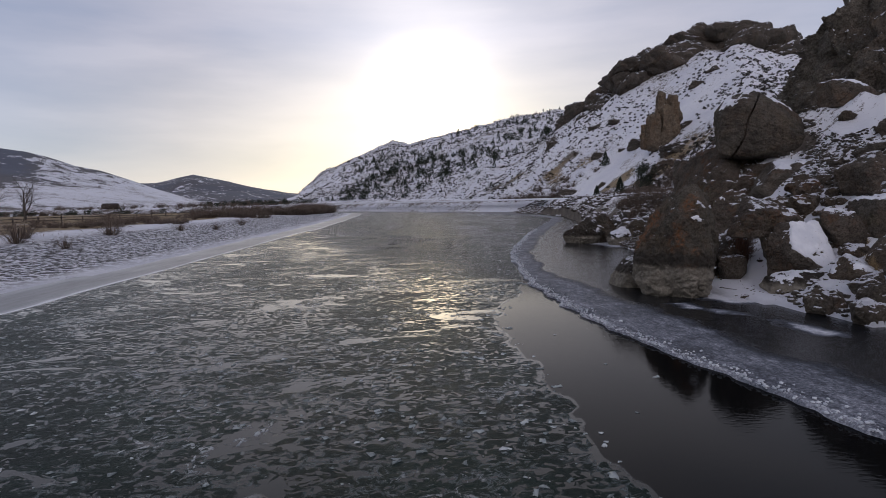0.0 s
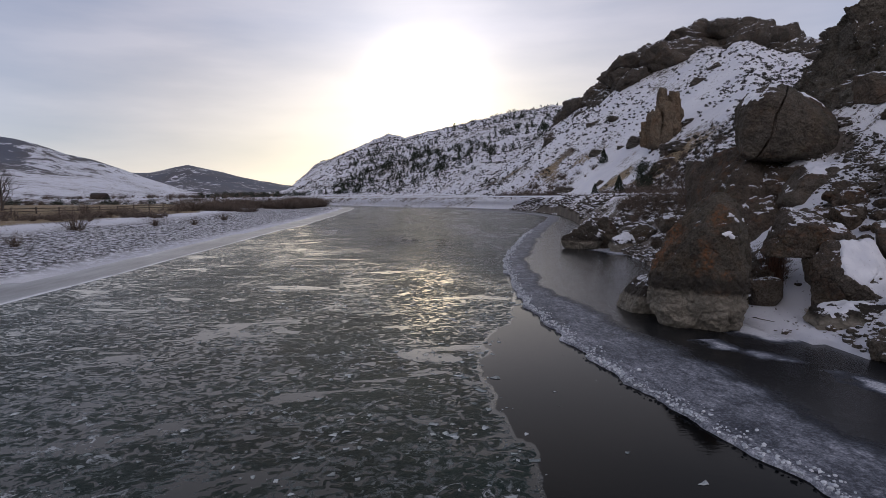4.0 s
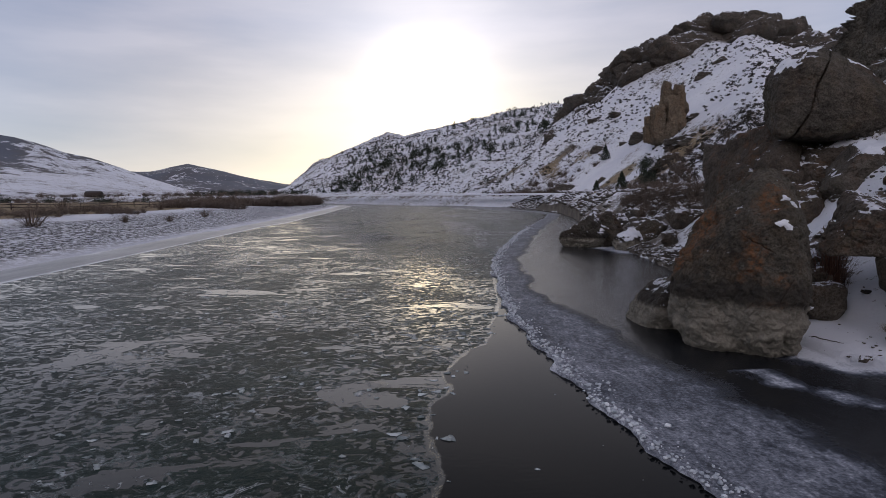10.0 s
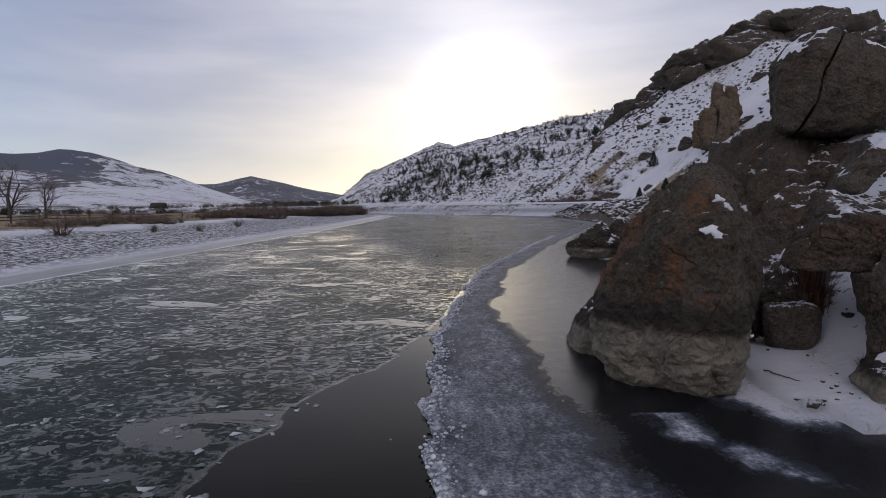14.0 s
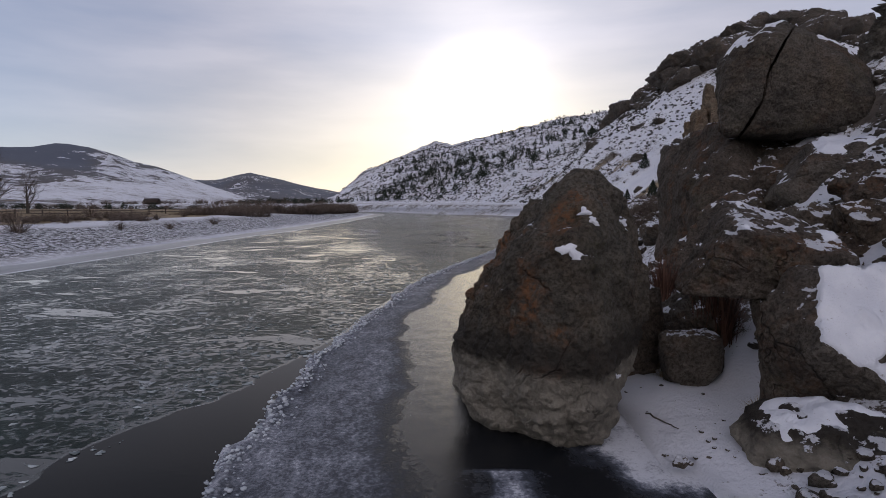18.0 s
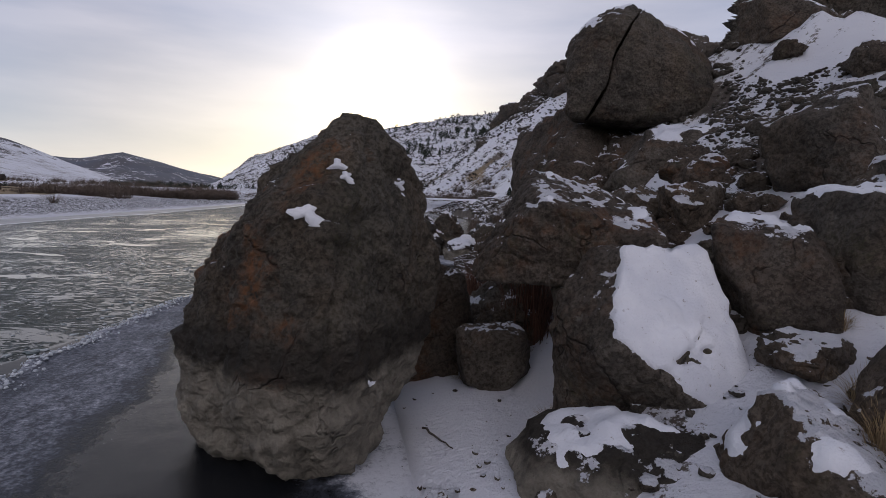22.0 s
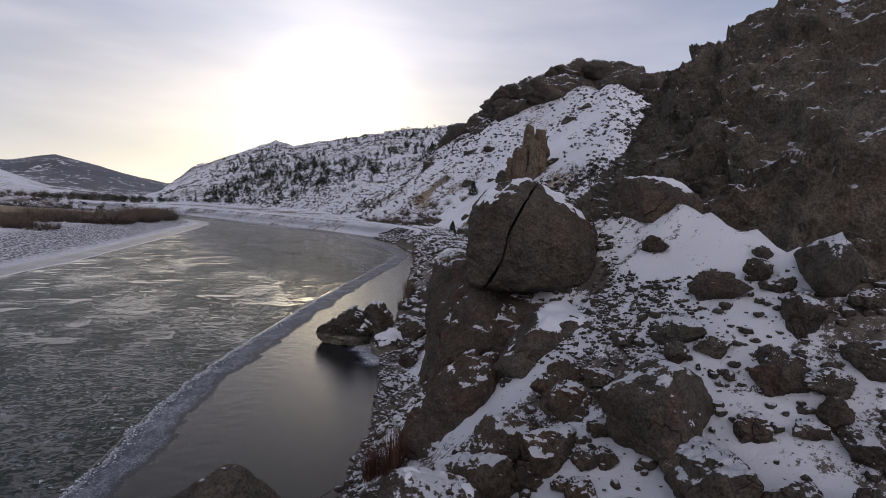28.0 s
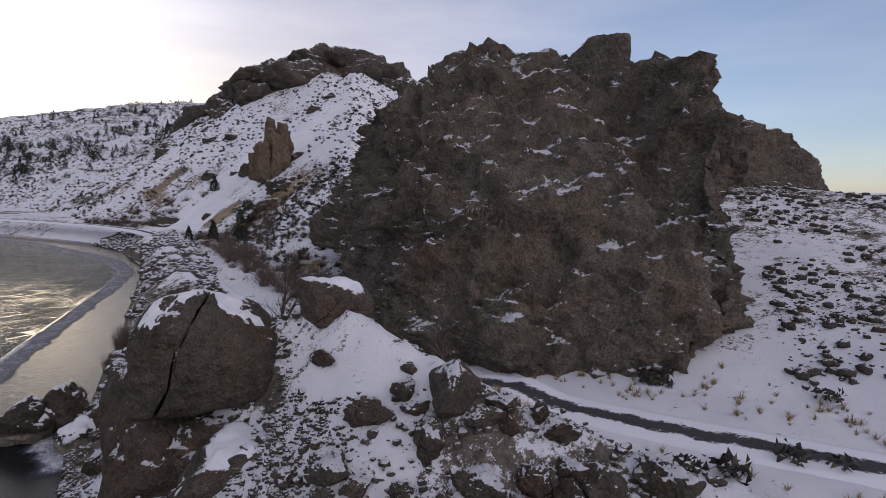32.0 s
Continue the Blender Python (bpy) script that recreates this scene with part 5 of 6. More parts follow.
KINDS = [rock_kind(100 + k, (1.0, s1, s2), m_, 5, edge=e_, rough=0.10, cuts=c_) for k, (s1, s2, m_, e_, c_) in enumerate((
    (0.8, 0.75, M_ROCK, 18, 10), (0.9, 0.6, M_SNOWROCK, 12, 9), (0.75, 0.8, M_RED, 20, 11), (0.85, 0.65, M_SNOWROCK, 16, 10), (1.0, 0.7, M_SNOWROCK, 24, 7), (0.7, 0.9, M_SNOWROCK, 18, 12)))]
KIND_LABEL = ("angular brown rock lying in snow", "rounded brown rock lying in snow", "reddish block of rock on the slope",
              "grey rock streaked with snow", "flat-sided brown rock on the slope", "upright grey rock dusted with snow")


def scatter_rocks(rows, group, seed):
    rng = np.random.default_rng(seed)
    for x, y, w in rows:
        w = w * (0.68 if x > 24.5 and y < 23.2 else 0.92)
        k = int(rng.integers(len(KINDS)))
        ob = new("rock", KINDS[k][0])
        s = w * 0.54
        ob.scale = (s, s * rng.uniform(0.85, 1.1), s * rng.uniform(0.85, 1.15))
        ob.rotation_euler = (rng.uniform(-0.25, 0.25), rng.uniform(-0.25, 0.25), rng.uniform(0, 6.28))
        ob.location = (x, y, ground_z(x, y) + 0.22 * s)
        tagged(ob, KIND_LABEL[k], "rock", group)


scatter_rocks(((24.15, 26.6, 1.3), (25.3, 25.6, 0.7), (25.1, 24.6, 1.4), (27.5, 24.0, 0.8), (27.2, 23.4, 0.7), (28.3, 23.1, 1.0), (28.3, 22.3, 1.05), (25.4, 22.8, 1.7), (26.8, 22.0, 1.5),
               (27.8, 21.5, 1.4), (27.2, 21.0, 1.5), (23.7, 24.1, 0.8), (23.5, 23.5, 1.2), (24.1, 23.0, 0.95), (23.8, 22.4, 0.8), (25.8, 21.4, 2.0), (26.3, 20.3, 1.6), (24.2, 29.6, 0.8),
               (26.0, 26.9, 0.55), (22.6, 26.1, 1.25), (22.1, 25.4, 0.8), (22.9, 25.1, 0.8), (20.0, 27.3, 1.5), (25.5, 26.4, 1.0), (28.1, 20.7, 1.9), (29.5, 19.5, 2.1)), "rocks on the crest", 1)
scatter_rocks(((20.7, 22.4, 2.0), (19.5, 24.3, 0.7), (18.6, 23.7, 0.8), (22.3, 23.0, 0.85), (23.2, 22.4, 0.6), (23.7, 21.7, 1.0), (19.6, 26.4, 1.4), (18.65, 25.1, 1.4), (17.95, 26.4, 2.1),
               (26.7, 24.1, 1.0), (21.8, 27.4, 0.7), (16.9, 25.6, 1.8), (18.0, 25.0, 0.9), (19.0, 24.3, 0.65), (19.8, 24.9, 0.7), (18.4, 24.2, 0.5), (17.6, 24.2, 0.5), (17.8, 23.5, 0.7),
               (16.8, 21.6, 0.6), (17.0, 20.4, 1.1), (20.7, 26.5, 0.7), (16.6, 23.6, 0.9), (21.6, 21.0, 1.4), (22.5, 20.2, 1.6), (24.4, 20.4, 1.2), (20.2, 20.0, 1.5)), "rocks on the slope", 2)
scatter_rocks(((13.9, 16.0, 1.2), (13.8, 17.7, 1.4), (14.9, 16.9, 1.0), (15.3, 17.7, 1.1), (16.3, 17.0, 1.4), (14.7, 15.2, 1.0), (17.6, 16.5, 1.8), (18.6, 18.4, 1.6), (19.2, 16.0, 1.4), (13.3, 24.6, 0.7),
               (13.9, 25.6, 1.0), (14.8, 25.0, 1.1), (15.4, 26.6, 1.2), (14.4, 27.4, 0.8), (15.0, 28.6, 0.9), (20.1, 47.7, 2.2), (18.7, 42.1, 1.4), (21.2, 44.8, 2.4), (19.6, 44.0, 1.0), (20.6, 50.0, 1.3),
               (19.3, 46.0, 1.1), (17.2, 38.9, 0.8), (19.0, 48.6, 1.6), (22.4, 48.0, 1.6), (15.9, 33.5, 0.7), (12.2, 20.8, 0.35), (12.55, 20.5, 0.25), (15.7, 13.6, 1.2), (16.4, 15.0, 1.3)), "rocks along the shore", 3)


# rim rock and outcrops on the hill above the road
rr = np.random.default_rng(15)
RIM = [mesh_of("outcrop", *boulder_verts((1.0, 0.85, 0.8), 150 + k, 5, 6, (), 5, 0.12), M_RIMROCK) for k in range(4)]


def outcrops(az, frac, size, group, label):
    for a, t, s in zip(az, frac, size):
        r = table(a, MESA_0) + (table(a, MESA_R) - table(a, MESA_0)) * t
        x, y = EYE0[0] + r * math.sin(radians(a)), EYE0[1] + r * math.cos(radians(a))
        ob = new("outcrop", RIM[int(rr.integers(4))])
        ob.location = (x, y, ground_z(x, y) - 0.60 * s)
        ob.scale = (s * rr.uniform(1.0, 1.9), s * rr.uniform(0.9, 1.5), s * rr.uniform(0.75, 1.0))
        ob.rotation_euler = (0, 0, rr.uniform(0, 6.28))
        tagged(ob, label, "rock", group)


outcrops(np.concatenate([np.linspace(17.0, 38, 46) + rr.normal(0, 0.2, 46), rr.uniform(19, 36, 26)]), np.concatenate([rr.uniform(0.90, 1.0, 46), rr.uniform(0.83, 0.93, 26)]),
         rr.uniform(4.0, 9.0, 72), "rim rocks", "brown rim rock along the hill's crest")
outcrops(rr.uniform(15, 32, 16), rr.uniform(0.25, 0.75, 16), rr.uniform(1.2, 3.6, 16), "hillside outcrops", "low brown outcrop on the snowy hillside")

# ---------------------------------------------------------------- joined small things
def tiled(shapes, pos, scale, turn, pick=None, squash=None):
    """Copies of small shapes (verts, triangles) joined into one set of verts and faces."""
    V, F, o = [], [], 0
    pick = np.zeros(len(pos), int) if pick is None else pick
    for k, (v, f) in enumerate(shapes):
        w = np.where(pick == k)[0]
        if not len(w):
            continue
        c, s = np.cos(turn[w])[:, None], np.sin(turn[w])[:, None]
        x, y, z = v[:, 0][None], v[:, 1][None], v[:, 2][None]
        sz = 1.0 if squash is None else squash[w][:, None]
        P = np.stack([x * c - y * s, x * s + y * c, z * sz + 0 * c], -1) * scale[w][:, None, None] + pos[w][:, None, :]
        V.append(P.reshape(-1, 3))
        F.append((f[None] + (np.arange(len(w)) * len(v))[:, None, None] + o).reshape(-1, 3))
        o += len(w) * len(v)
    return np.concatenate(V), np.concatenate(F)


def small_rock(seed, sub=2):
    v, f = boulder_verts((1.0, 0.8, 0.62), seed, sub, 8, (), 16, 0.08)
    return v, f


STONES = [small_rock(300 + k) for k in range(5)]
rng = np.random.default_rng(7)


def stones(name, x, y, size, label, sink=0.1, seed=0, shapes=STONES, mat=None):
    r = np.random.default_rng(seed)
    z = land(x, y) + size * (0.5 - sink) * 0.5
    V, F = tiled(shapes, np.stack([x, y, z], -1), size, r.uniform(0, 6.28, len(x)), r.integers(0, len(shapes), len(x)))
    return thing(name, V, F, mat or M_STONE, label, "stones", kind="stuff", smooth=False)


# rubble over the knoll, thicker in drifts
x, y = rng.uniform(13.2, 31, 11000), rng.uniform(8, 40, 11000)
dens = fbm(xyz(x, y), 0.45, 3, 18) + 0.35 * rng.random(11000)
d_, s_k = to_line(x, y, SHORE)
saddle = np.hypot((x - 25.2) / 1.9, (y - 29.6) / 2.2)
ok = (s_k > 0) & (dens > 0.13) & (np.hypot((x - 13.2) / 1.6, (y - 23.0) / 3.0) > 1) & (saddle > 0.9 + 0.3 * rng.random(11000))
x, y = x[ok], y[ok]
stones("rubble", x, y, 0.022 + 0.19 * rng.random(len(x)) ** 3.2, "loose grey stones scattered over the snowy slope", 0.1, 1)
# finer gravel drifted over the shoulder below the split boulder
x, y = rng.normal(22.6, 1.3, 2600), rng.normal(28.4, 1.3, 2600)
ok = fbm(xyz(x, y), 0.55, 4, 28) + 0.3 * rng.random(2600) > 0.12
ok &= np.hypot((x - 25.2) / 2.4, (y - 29.6) / 2.6) > 0.8
x, y = x[ok], y[ok]
stones("slope_gravel", x, y, 0.015 + 0.09 * rng.random(len(x)) ** 2.6, "grey gravel and small stones half buried in snow", 0.1, 8)
# pebbles along the water
y = rng.uniform(26, 52, 900)
x = table(y, [(b, a) for a, b in SHORE if b < 215]) + rng.normal(0.5, 0.5, 900)
stones("pebbles", x, y, 0.04 + 0.12 * rng.random(900) ** 2, "small stones frozen in at the water's edge", 0.0, 2)
# crumbs of stone on the snow of the hollow
x, y = rng.normal(13.3, 0.55, 60), 20.4 + 4.8 * rng.random(60) ** 1.5
stones("stone_crumbs", x, y, 0.010 + 0.035 * rng.random(60) ** 3, "crumbs of stone and bark strewn on the snow", 0.0, 6)
# rip-rap below the road
y = rng.uniform(50, 176, 4200)
d_ = rng.uniform(0.3, 9.5, 4200)
x = table(y, [(b, a) for a, b in SHORE if b < 215]) + d_
ok = fbm(xyz(x, y), 0.22, 4, 19) + 0.35 * rng.random(4200) > 0.08
x, y = x[ok], y[ok]
stones("riprap", x, y, 0.18 + 0.55 * rng.random(len(x)) ** 2.5, "dark rip-rap stones on the bank below the road, between snow", 0.1, 3, [small_rock(320 + k, 1) for k in range(4)], M_RIPRAP)
# talus beside the bluff
x, y = rng.uniform(46, 96, 9000), rng.uniform(2, 44, 9000)
ok = (x + y > 68) & (y < 22 + (x - 46) * 0.55) & (fbm(xyz(x, y), 0.12, 3, 5) + 0.5 * rng.random(9000) > 0.1)
x, y = x[ok], y[ok]
stones("talus", x, y, 0.08 + 0.45 * rng.random(len(x)) ** 5, "stones scattered down a snowy slope", 0.0, 4, [small_rock(320 + k, 1) for k in range(4)])

# ---------------------------------------------------------------- floating ice
def ice_plate(seed):
    r = np.random.default_rng(seed)
    n = 9
    th = np.sort(r.uniform(0, 6.28, n))
    rad = r.uniform(0.35, 1.0, n) * np.array([1, 0.6])[r.integers(0, 2, n)]
    top = np.stack([rad * np.cos(th), 0.6 * rad * np.sin(th), 0.10 + 0.10 * r.random(n)], -1)
    low = top * np.array([1.08, 1.08, 0]) + np.array([0, 0, -0.05])
    v = np.concatenate([top, low, [[0, 0, 0.16]]])
    f = [(k, (k + 1) % n, 2 * n) for k in range(n)] + [(n + k, n + (k + 1) % n, (k + 1) % n) for k in range(n)] + [(n + k, (k + 1) % n, k) for k in range(n)]
    return v, np.array(f)


PLATES = [ice_plate(400 + k) for k in range(8)]
M_FLOE = plain_material("slush_ice", [(0.25, (0.12, 0.145, 0.15)), (0.55, (0.30, 0.335, 0.345)), (0.8, (0.56, 0.59, 0.61))], 6, 0.5, 0.5, 0.02, per_island=True)
n_ = 15000
y = -8 + 60 * rng.random(n_) ** 1.15
x = rng.uniform(-22, 13, n_)
dp, sp = to_line(x, y, LIP)
lw = table(y, LEAD)
dens = fbm(xyz(x, y), 0.33, 4, 70, ridged=True) + 0.5 * fbm(xyz(x, y), 1.3, 3, 71) + 0.75 * np.exp(-np.abs(dp - lw) / 1.6)
ok = (sp < 0) & (dp > lw - 0.1) & (dens + 0.35 * rng.random(n_) > 0.38)
stray = (sp < 0) & (dp > 0.3) & (dp <= lw - 0.1) & (rng.random(n_) < 0.012)
ok |= stray
x, y = x[ok], y[ok]
sz = (0.02 + 0.13 * rng.random(len(x)) ** 3.0) * (1 + 0.7 * np.exp(-np.abs(dp[ok] - lw[ok]) / 1.6))
V, F = tiled(PLATES, np.stack([x, y, 0.004 + 0 * x], -1), sz, rng.normal(0.2, 0.7, len(x)) + np.pi * rng.integers(0, 2, len(x)), rng.integers(0, 8, len(x)), squash=0.35 + 0.5 * rng.random(len(x)))
thing("slush_ice", V, F, M_FLOE, "broken plates and ridges of slush ice drifting on the river", "ice", kind="stuff", smooth=False)
# crumbs frozen on along the lip of the bank ice
k = rng.integers(0, len(lx), 5200)
x = lx[k] + edge_wob[k] + np.abs(rng.normal(0.0, 0.22, 5200)) + 0.02
y = ly[k] + rng.normal(0, 0.1, 5200)
ok = (y > 2) & (y < 75)
x, y = x[ok], y[ok]
sz = 0.015 + 0.045 * rng.random(len(x)) ** 2
V, F = tiled([small_rock(330 + q, 1) for q in range(3)], np.stack([x, y, 0.07 + 0.05 * rng.random(len(x))], -1), sz, rng.uniform(0, 6.28, len(x)), rng.integers(0, 3, len(x)))
M_RIM = plain_material("rim_ice", [(0.3, (0.34, 0.37, 0.41)), (0.6, (0.52, 0.55, 0.59)), (0.8, (0.68, 0.70, 0.73))], 9, 0.6, per_island=True)
thing("rim_ice", V, F, M_RIM, "crumbly ice frozen along the edge of the bank ice", "ice", kind="stuff")
# ---------------------------------------------------------------- plants
def blades(n, seed, height, spread, width, lean=0.6, droop=0.0, base=0.1):
    """Thin upright stems from one root: two tapering triangles each."""
    r = np.random.default_rng(seed)
    a, out, h = r.uniform(0, 6.28, n), r.uniform(0, 1, n) ** 0.7, height * r.uniform(0.5, 1.0, n)
    b = np.stack([np.cos(a) * base * r.random(n), np.sin(a) * base * r.random(n), 0 * a], -1)
    tip = np.stack([np.cos(a) * spread * out, np.sin(a) * spread * out, h * (1 - droop * out)], -1)
    mid = b * 0.5 + tip * 0.5 + np.stack([np.cos(a), np.sin(a), 0 * a], -1) * (-0.08 * lean * spread) + np.array([0, 0, 0.08 * height])
    s = np.stack([-np.sin(a), np.cos(a), 0 * a], -1) * width
    v = np.stack([b - s, b + s, mid - s * 0.7, mid + s * 0.7, tip], 1).reshape(-1, 3)
    f = np.array([(0, 1, 3), (0, 3, 2), (2, 3, 4)])
    return v, (f[None] + (np.arange(n) * 5)[:, None, None]).reshape(-1, 3)


def leaf_cloud(n, seed, shape, size, flat=0.7, hole=0.35):
    """Many small leaves in the outer part of a lumpy body given by shape(rng, n) points."""
    r = np.random.default_rng(seed)
    p = shape(r, n)
    p = p[fbm(p, 1.7, 3, seed) + 0.6 > hole]
    n = len(p)
    d = r.normal(size=(n, 3))
    d /= np.linalg.norm(d, axis=1, keepdims=True)
    e = np.cross(d, r.normal(size=(n, 3)))
    e /= np.linalg.norm(e, axis=1, keepdims=True)
    s = size * r.uniform(0.6, 1.3, (n, 1))
    v = np.stack([p - d * s, p + e * s * flat, p + d * s], 1).reshape(-1, 3)
    return v, np.arange(3 * n).reshape(-1, 3)


def ball_points(w, h):
    def shape(r, n):
        d = r.normal(size=(n, 3))
        d /= np.linalg.norm(d, axis=1, keepdims=True)
        d = d * (0.55 + 0.45 * r.random((n, 1))) * (1 + 0.3 * np.sin(3 * d[:, :1] * 3 + 2 * d[:, 1:2] * 4))
        return d * np.array([w, w, h]) + np.array([0, 0, h * 0.85])
    return shape


def cone_points(w, h):
    def shape(r, n):
        t, a = r.random(n) ** 1.3, r.uniform(0, 6.28, n)
        rad = w * (1 - t) ** 0.8 * (0.5 + 0.5 * r.random(n)) * (1 + 0.25 * np.sin(5 * a + 9 * t))
        return np.stack([rad * np.cos(a), rad * np.sin(a), 0.05 * h + t * h], -1)
    return shape


def joined(*sets):
    V, F, o = [], [], 0
    for v, f in sets:
        V.append(v)
        F.append(f + o)
        o += len(v)
    return np.concatenate(V), np.concatenate(F)


def branches(seed, height, levels=4, spread=0.55, thick=0.03, sides=4, forks=(3, 4)):
    """A bare tree: tapered limbs that fork."""
    r = np.random.default_rng(seed)
    V, F = [], []

    def limb(p, d, length, rad, level):
        steps = 4 if level == 0 else 3
        rings = []
        q, dd = np.array(p, float), np.array(d, float)
        for k in range(steps + 1):
            t = k / steps
            u = np.cross(dd, (0.3, 0.2, 1.0))
            u /= np.linalg.norm(u) + 1e-9
            w = np.cross(dd, u)
            rr = rad * (1 - 0.55 * t)
            rings.append([q + rr * (math.cos(a) * u + math.sin(a) * w) for a in np.linspace(0, 2 * math.pi, sides, endpoint=False)])
            if level < levels and k >= 1:
                for _ in range(int(r.integers(1, forks[0] if level else forks[1]))):
                    a = r.uniform(0, 6.28)
                    side_ = math.cos(a) * u + math.sin(a) * w
                    nd = dd * (1 - spread) + side_ * spread + np.array([0, 0, 0.18])
                    limb(q, nd / np.linalg.norm(nd), length * r.uniform(0.45, 0.7), rr * 0.55, level + 1)
            dd = dd + r.normal(size=3) * 0.13 + np.array([0, 0, 0.04])
            dd /= np.linalg.norm(dd)
            q = q + dd * length / steps
        o = len(V)
        for ring in rings:
            V.extend(ring)
        for k in range(steps):
            for j in range(sides):
                a, b = o + k * sides + j, o + k * sides + (j + 1) % sides
                F.append((a, b, b + sides))
                F.append((a, b + sides, a + sides))

    limb((0, 0, -0.1), (0, 0, 1), height * 0.55, height * thick, 0)
    return np.array(V), np.array(F)


def on_land(x, y, lift=0.0):
    x, y = np.asarray(x, float), np.asarray(y, float)
    return np.stack([x, y, land(x, y) + lift], -1)


SAGE = [joined(leaf_cloud(64, 500 + k, ball_points(0.5, 0.34), 0.16, 0.9, 0.2), blades(6, 510 + k, 0.55, 0.45, 0.018)) for k in range(4)]
def dome(n, seed, width=0.011):
    """A rounded bush of thin bare stems of uneven length."""
    r = np.random.default_rng(seed)
    v, f = blades(n, seed, 0.85, 1.05, width, base=0.2)
    tip = v.reshape(-1, 5, 3)
    out = np.hypot(tip[:, 4, 0], tip[:, 4, 1])
    tip[:, 4, 2] *= (1.05 - 0.55 * out) * r.uniform(0.75, 1.1, len(tip))
    tip[:, 2:4, 2] *= (1.0 - 0.3 * out)[:, None]
    return tip.reshape(-1, 3), f


WILLOW = [joined(dome(90, 520 + k, 0.008), leaf_cloud(230, 530 + k, ball_points(0.75, 0.40), 0.075, 0.16, 0.2)) for k in range(4)]
JUNI = [leaf_cloud(260, 540 + k, cone_points(0.36, 1.0) if k % 2 else ball_points(0.46, 0.46), 0.075, 0.7, 0.25) for k in range(4)]


THICK = [leaf_cloud(1500, 550 + k, cone_points(0.38, 1.0) if k % 2 else ball_points(0.46, 0.46), 0.05, 0.7, 0.18) for k in range(4)]


def planting(name, shapes, x, y, size, mat, label, category, seed=0, squash=None, lift=-0.03):
    r = np.random.default_rng(seed)
    V, F = tiled(shapes, on_land(x, y, lift), size, r.uniform(0, 6.28, len(x)), r.integers(0, len(shapes), len(x)), squash=squash)
    return thing(name, V, F, mat, label, category, kind="stuff", smooth=False)


def polar(az, r):
    a = np.radians(az)
    return EYE0[0] + r * np.sin(a), EYE0[1] + r * np.cos(a)


# sagebrush flecks over the right-hand hills
n_ = 20000
az = rng.uniform(-11, 62, n_)
t = rng.random(n_) ** 1.2
r0, r1 = table(az, MESA_0), np.where(az < 16, 540, table(az, MESA_R))
r0 = np.where(az < 8, table(az, FAR_0), r0)
x, y = polar(az, r0 + (r1 - r0) * t)
dens = fbm(xyz(x, y), 0.03, 4, 81) + 0.5 * rng.random(n_)
d_, s_k = to_line(x, y, SHORE)
dr2, _ = to_line(x, y, ROAD)
ok = (s_k > 0) & (d_ > 13) & (dens > 0.10) & (dr2 > 4)
x, y = x[ok], y[ok]
planting("sagebrush", SAGE, x, y, 0.32 + 0.75 * rng.random(len(x)) ** 2 + 0.0012 * np.hypot(x, y), M_SAGE, "grey-brown sagebrush dotting the snowy hillside", "shrubs", 1)
# junipers: a belt across the far hill, some higher up
n_ = 900
az = rng.uniform(-9, 16, n_)
t = np.clip(rng.normal(0.42, 0.17, n_) + 0.018 * (az - 4), 0.03, 0.97)
r0 = table(az, FAR_0)
x, y = polar(az, r0 + (560 - r0) * t)
ok = fbm(xyz(x, y), 0.016, 3, 84) + 0.35 * rng.random(n_) > 0.12
x, y = x[ok], y[ok]
planting("juniper_belt", JUNI, x, y, 2.4 + 3.2 * rng.random(len(x)) ** 2, M_JUNIPER, "dark junipers in a belt across the far snowy hill", "trees", 2)
# thickets along the foot of the hill and the road
n_ = 800
y = rng.uniform(56, 200, n_)
x = table(y, [(b, a) for a, b in ROAD if b < 215]) + 4.5 + np.abs(rng.normal(0, 11, n_))
ok = fbm(xyz(x, y), 0.05, 3, 88) + 0.4 * rng.random(n_) > 0.12
x, y = x[ok], y[ok]
planting("roadside_brush", WILLOW, x, y, 0.9 + 2.3 * rng.random(len(x)) ** 2, M_TWIG, "bare brown brush along the road's uphill side", "shrubs", 3)
# bare thicket at the road's bend, under the bluff's flank
n_ = 420
y = rng.uniform(36, 74, n_)
x = table(y, ((36, 31.5), (52, 29.0), (74, 28.5))) + rng.normal(0, 1.5, n_)
dr2, _ = to_line(x, y, ROAD)
ok = (dr2 > 2.4) & (fbm(xyz(x, y), 0.16, 3, 98) + 0.35 * rng.random(n_) > 0.05)
x, y = x[ok], y[ok]
planting("bank_thicket", WILLOW, x, y, 0.7 + 1.5 * rng.random(len(x)) ** 1.6, M_TWIG, "bare brown thicket along the road's river side", "shrubs", 9)
# grass tufts on the road verge and the knoll's back
x, y = np.concatenate([rng.uniform(30, 46, 700), rng.uniform(33, 39, 300)]), np.concatenate([rng.uniform(8, 40, 700), rng.uniform(38, 110, 300)])
dr2, _ = to_line(x, y, ROAD)
ok = (dr2 > 2.3) & (dr2 < 8) & (fbm(xyz(x, y), 0.25, 3, 89) + 0.4 * rng.random(len(x)) > 0.2)
x, y = x[ok], y[ok]
planting("verge_grass", [blades(26, 560 + k, 0.5, 0.4, 0.012, droop=0.3) for k in range(3)], x, y, 0.5 + 0.7 * rng.random(len(x)), M_STRAW, "dry straw-coloured grass beside the road", "grass", 4)
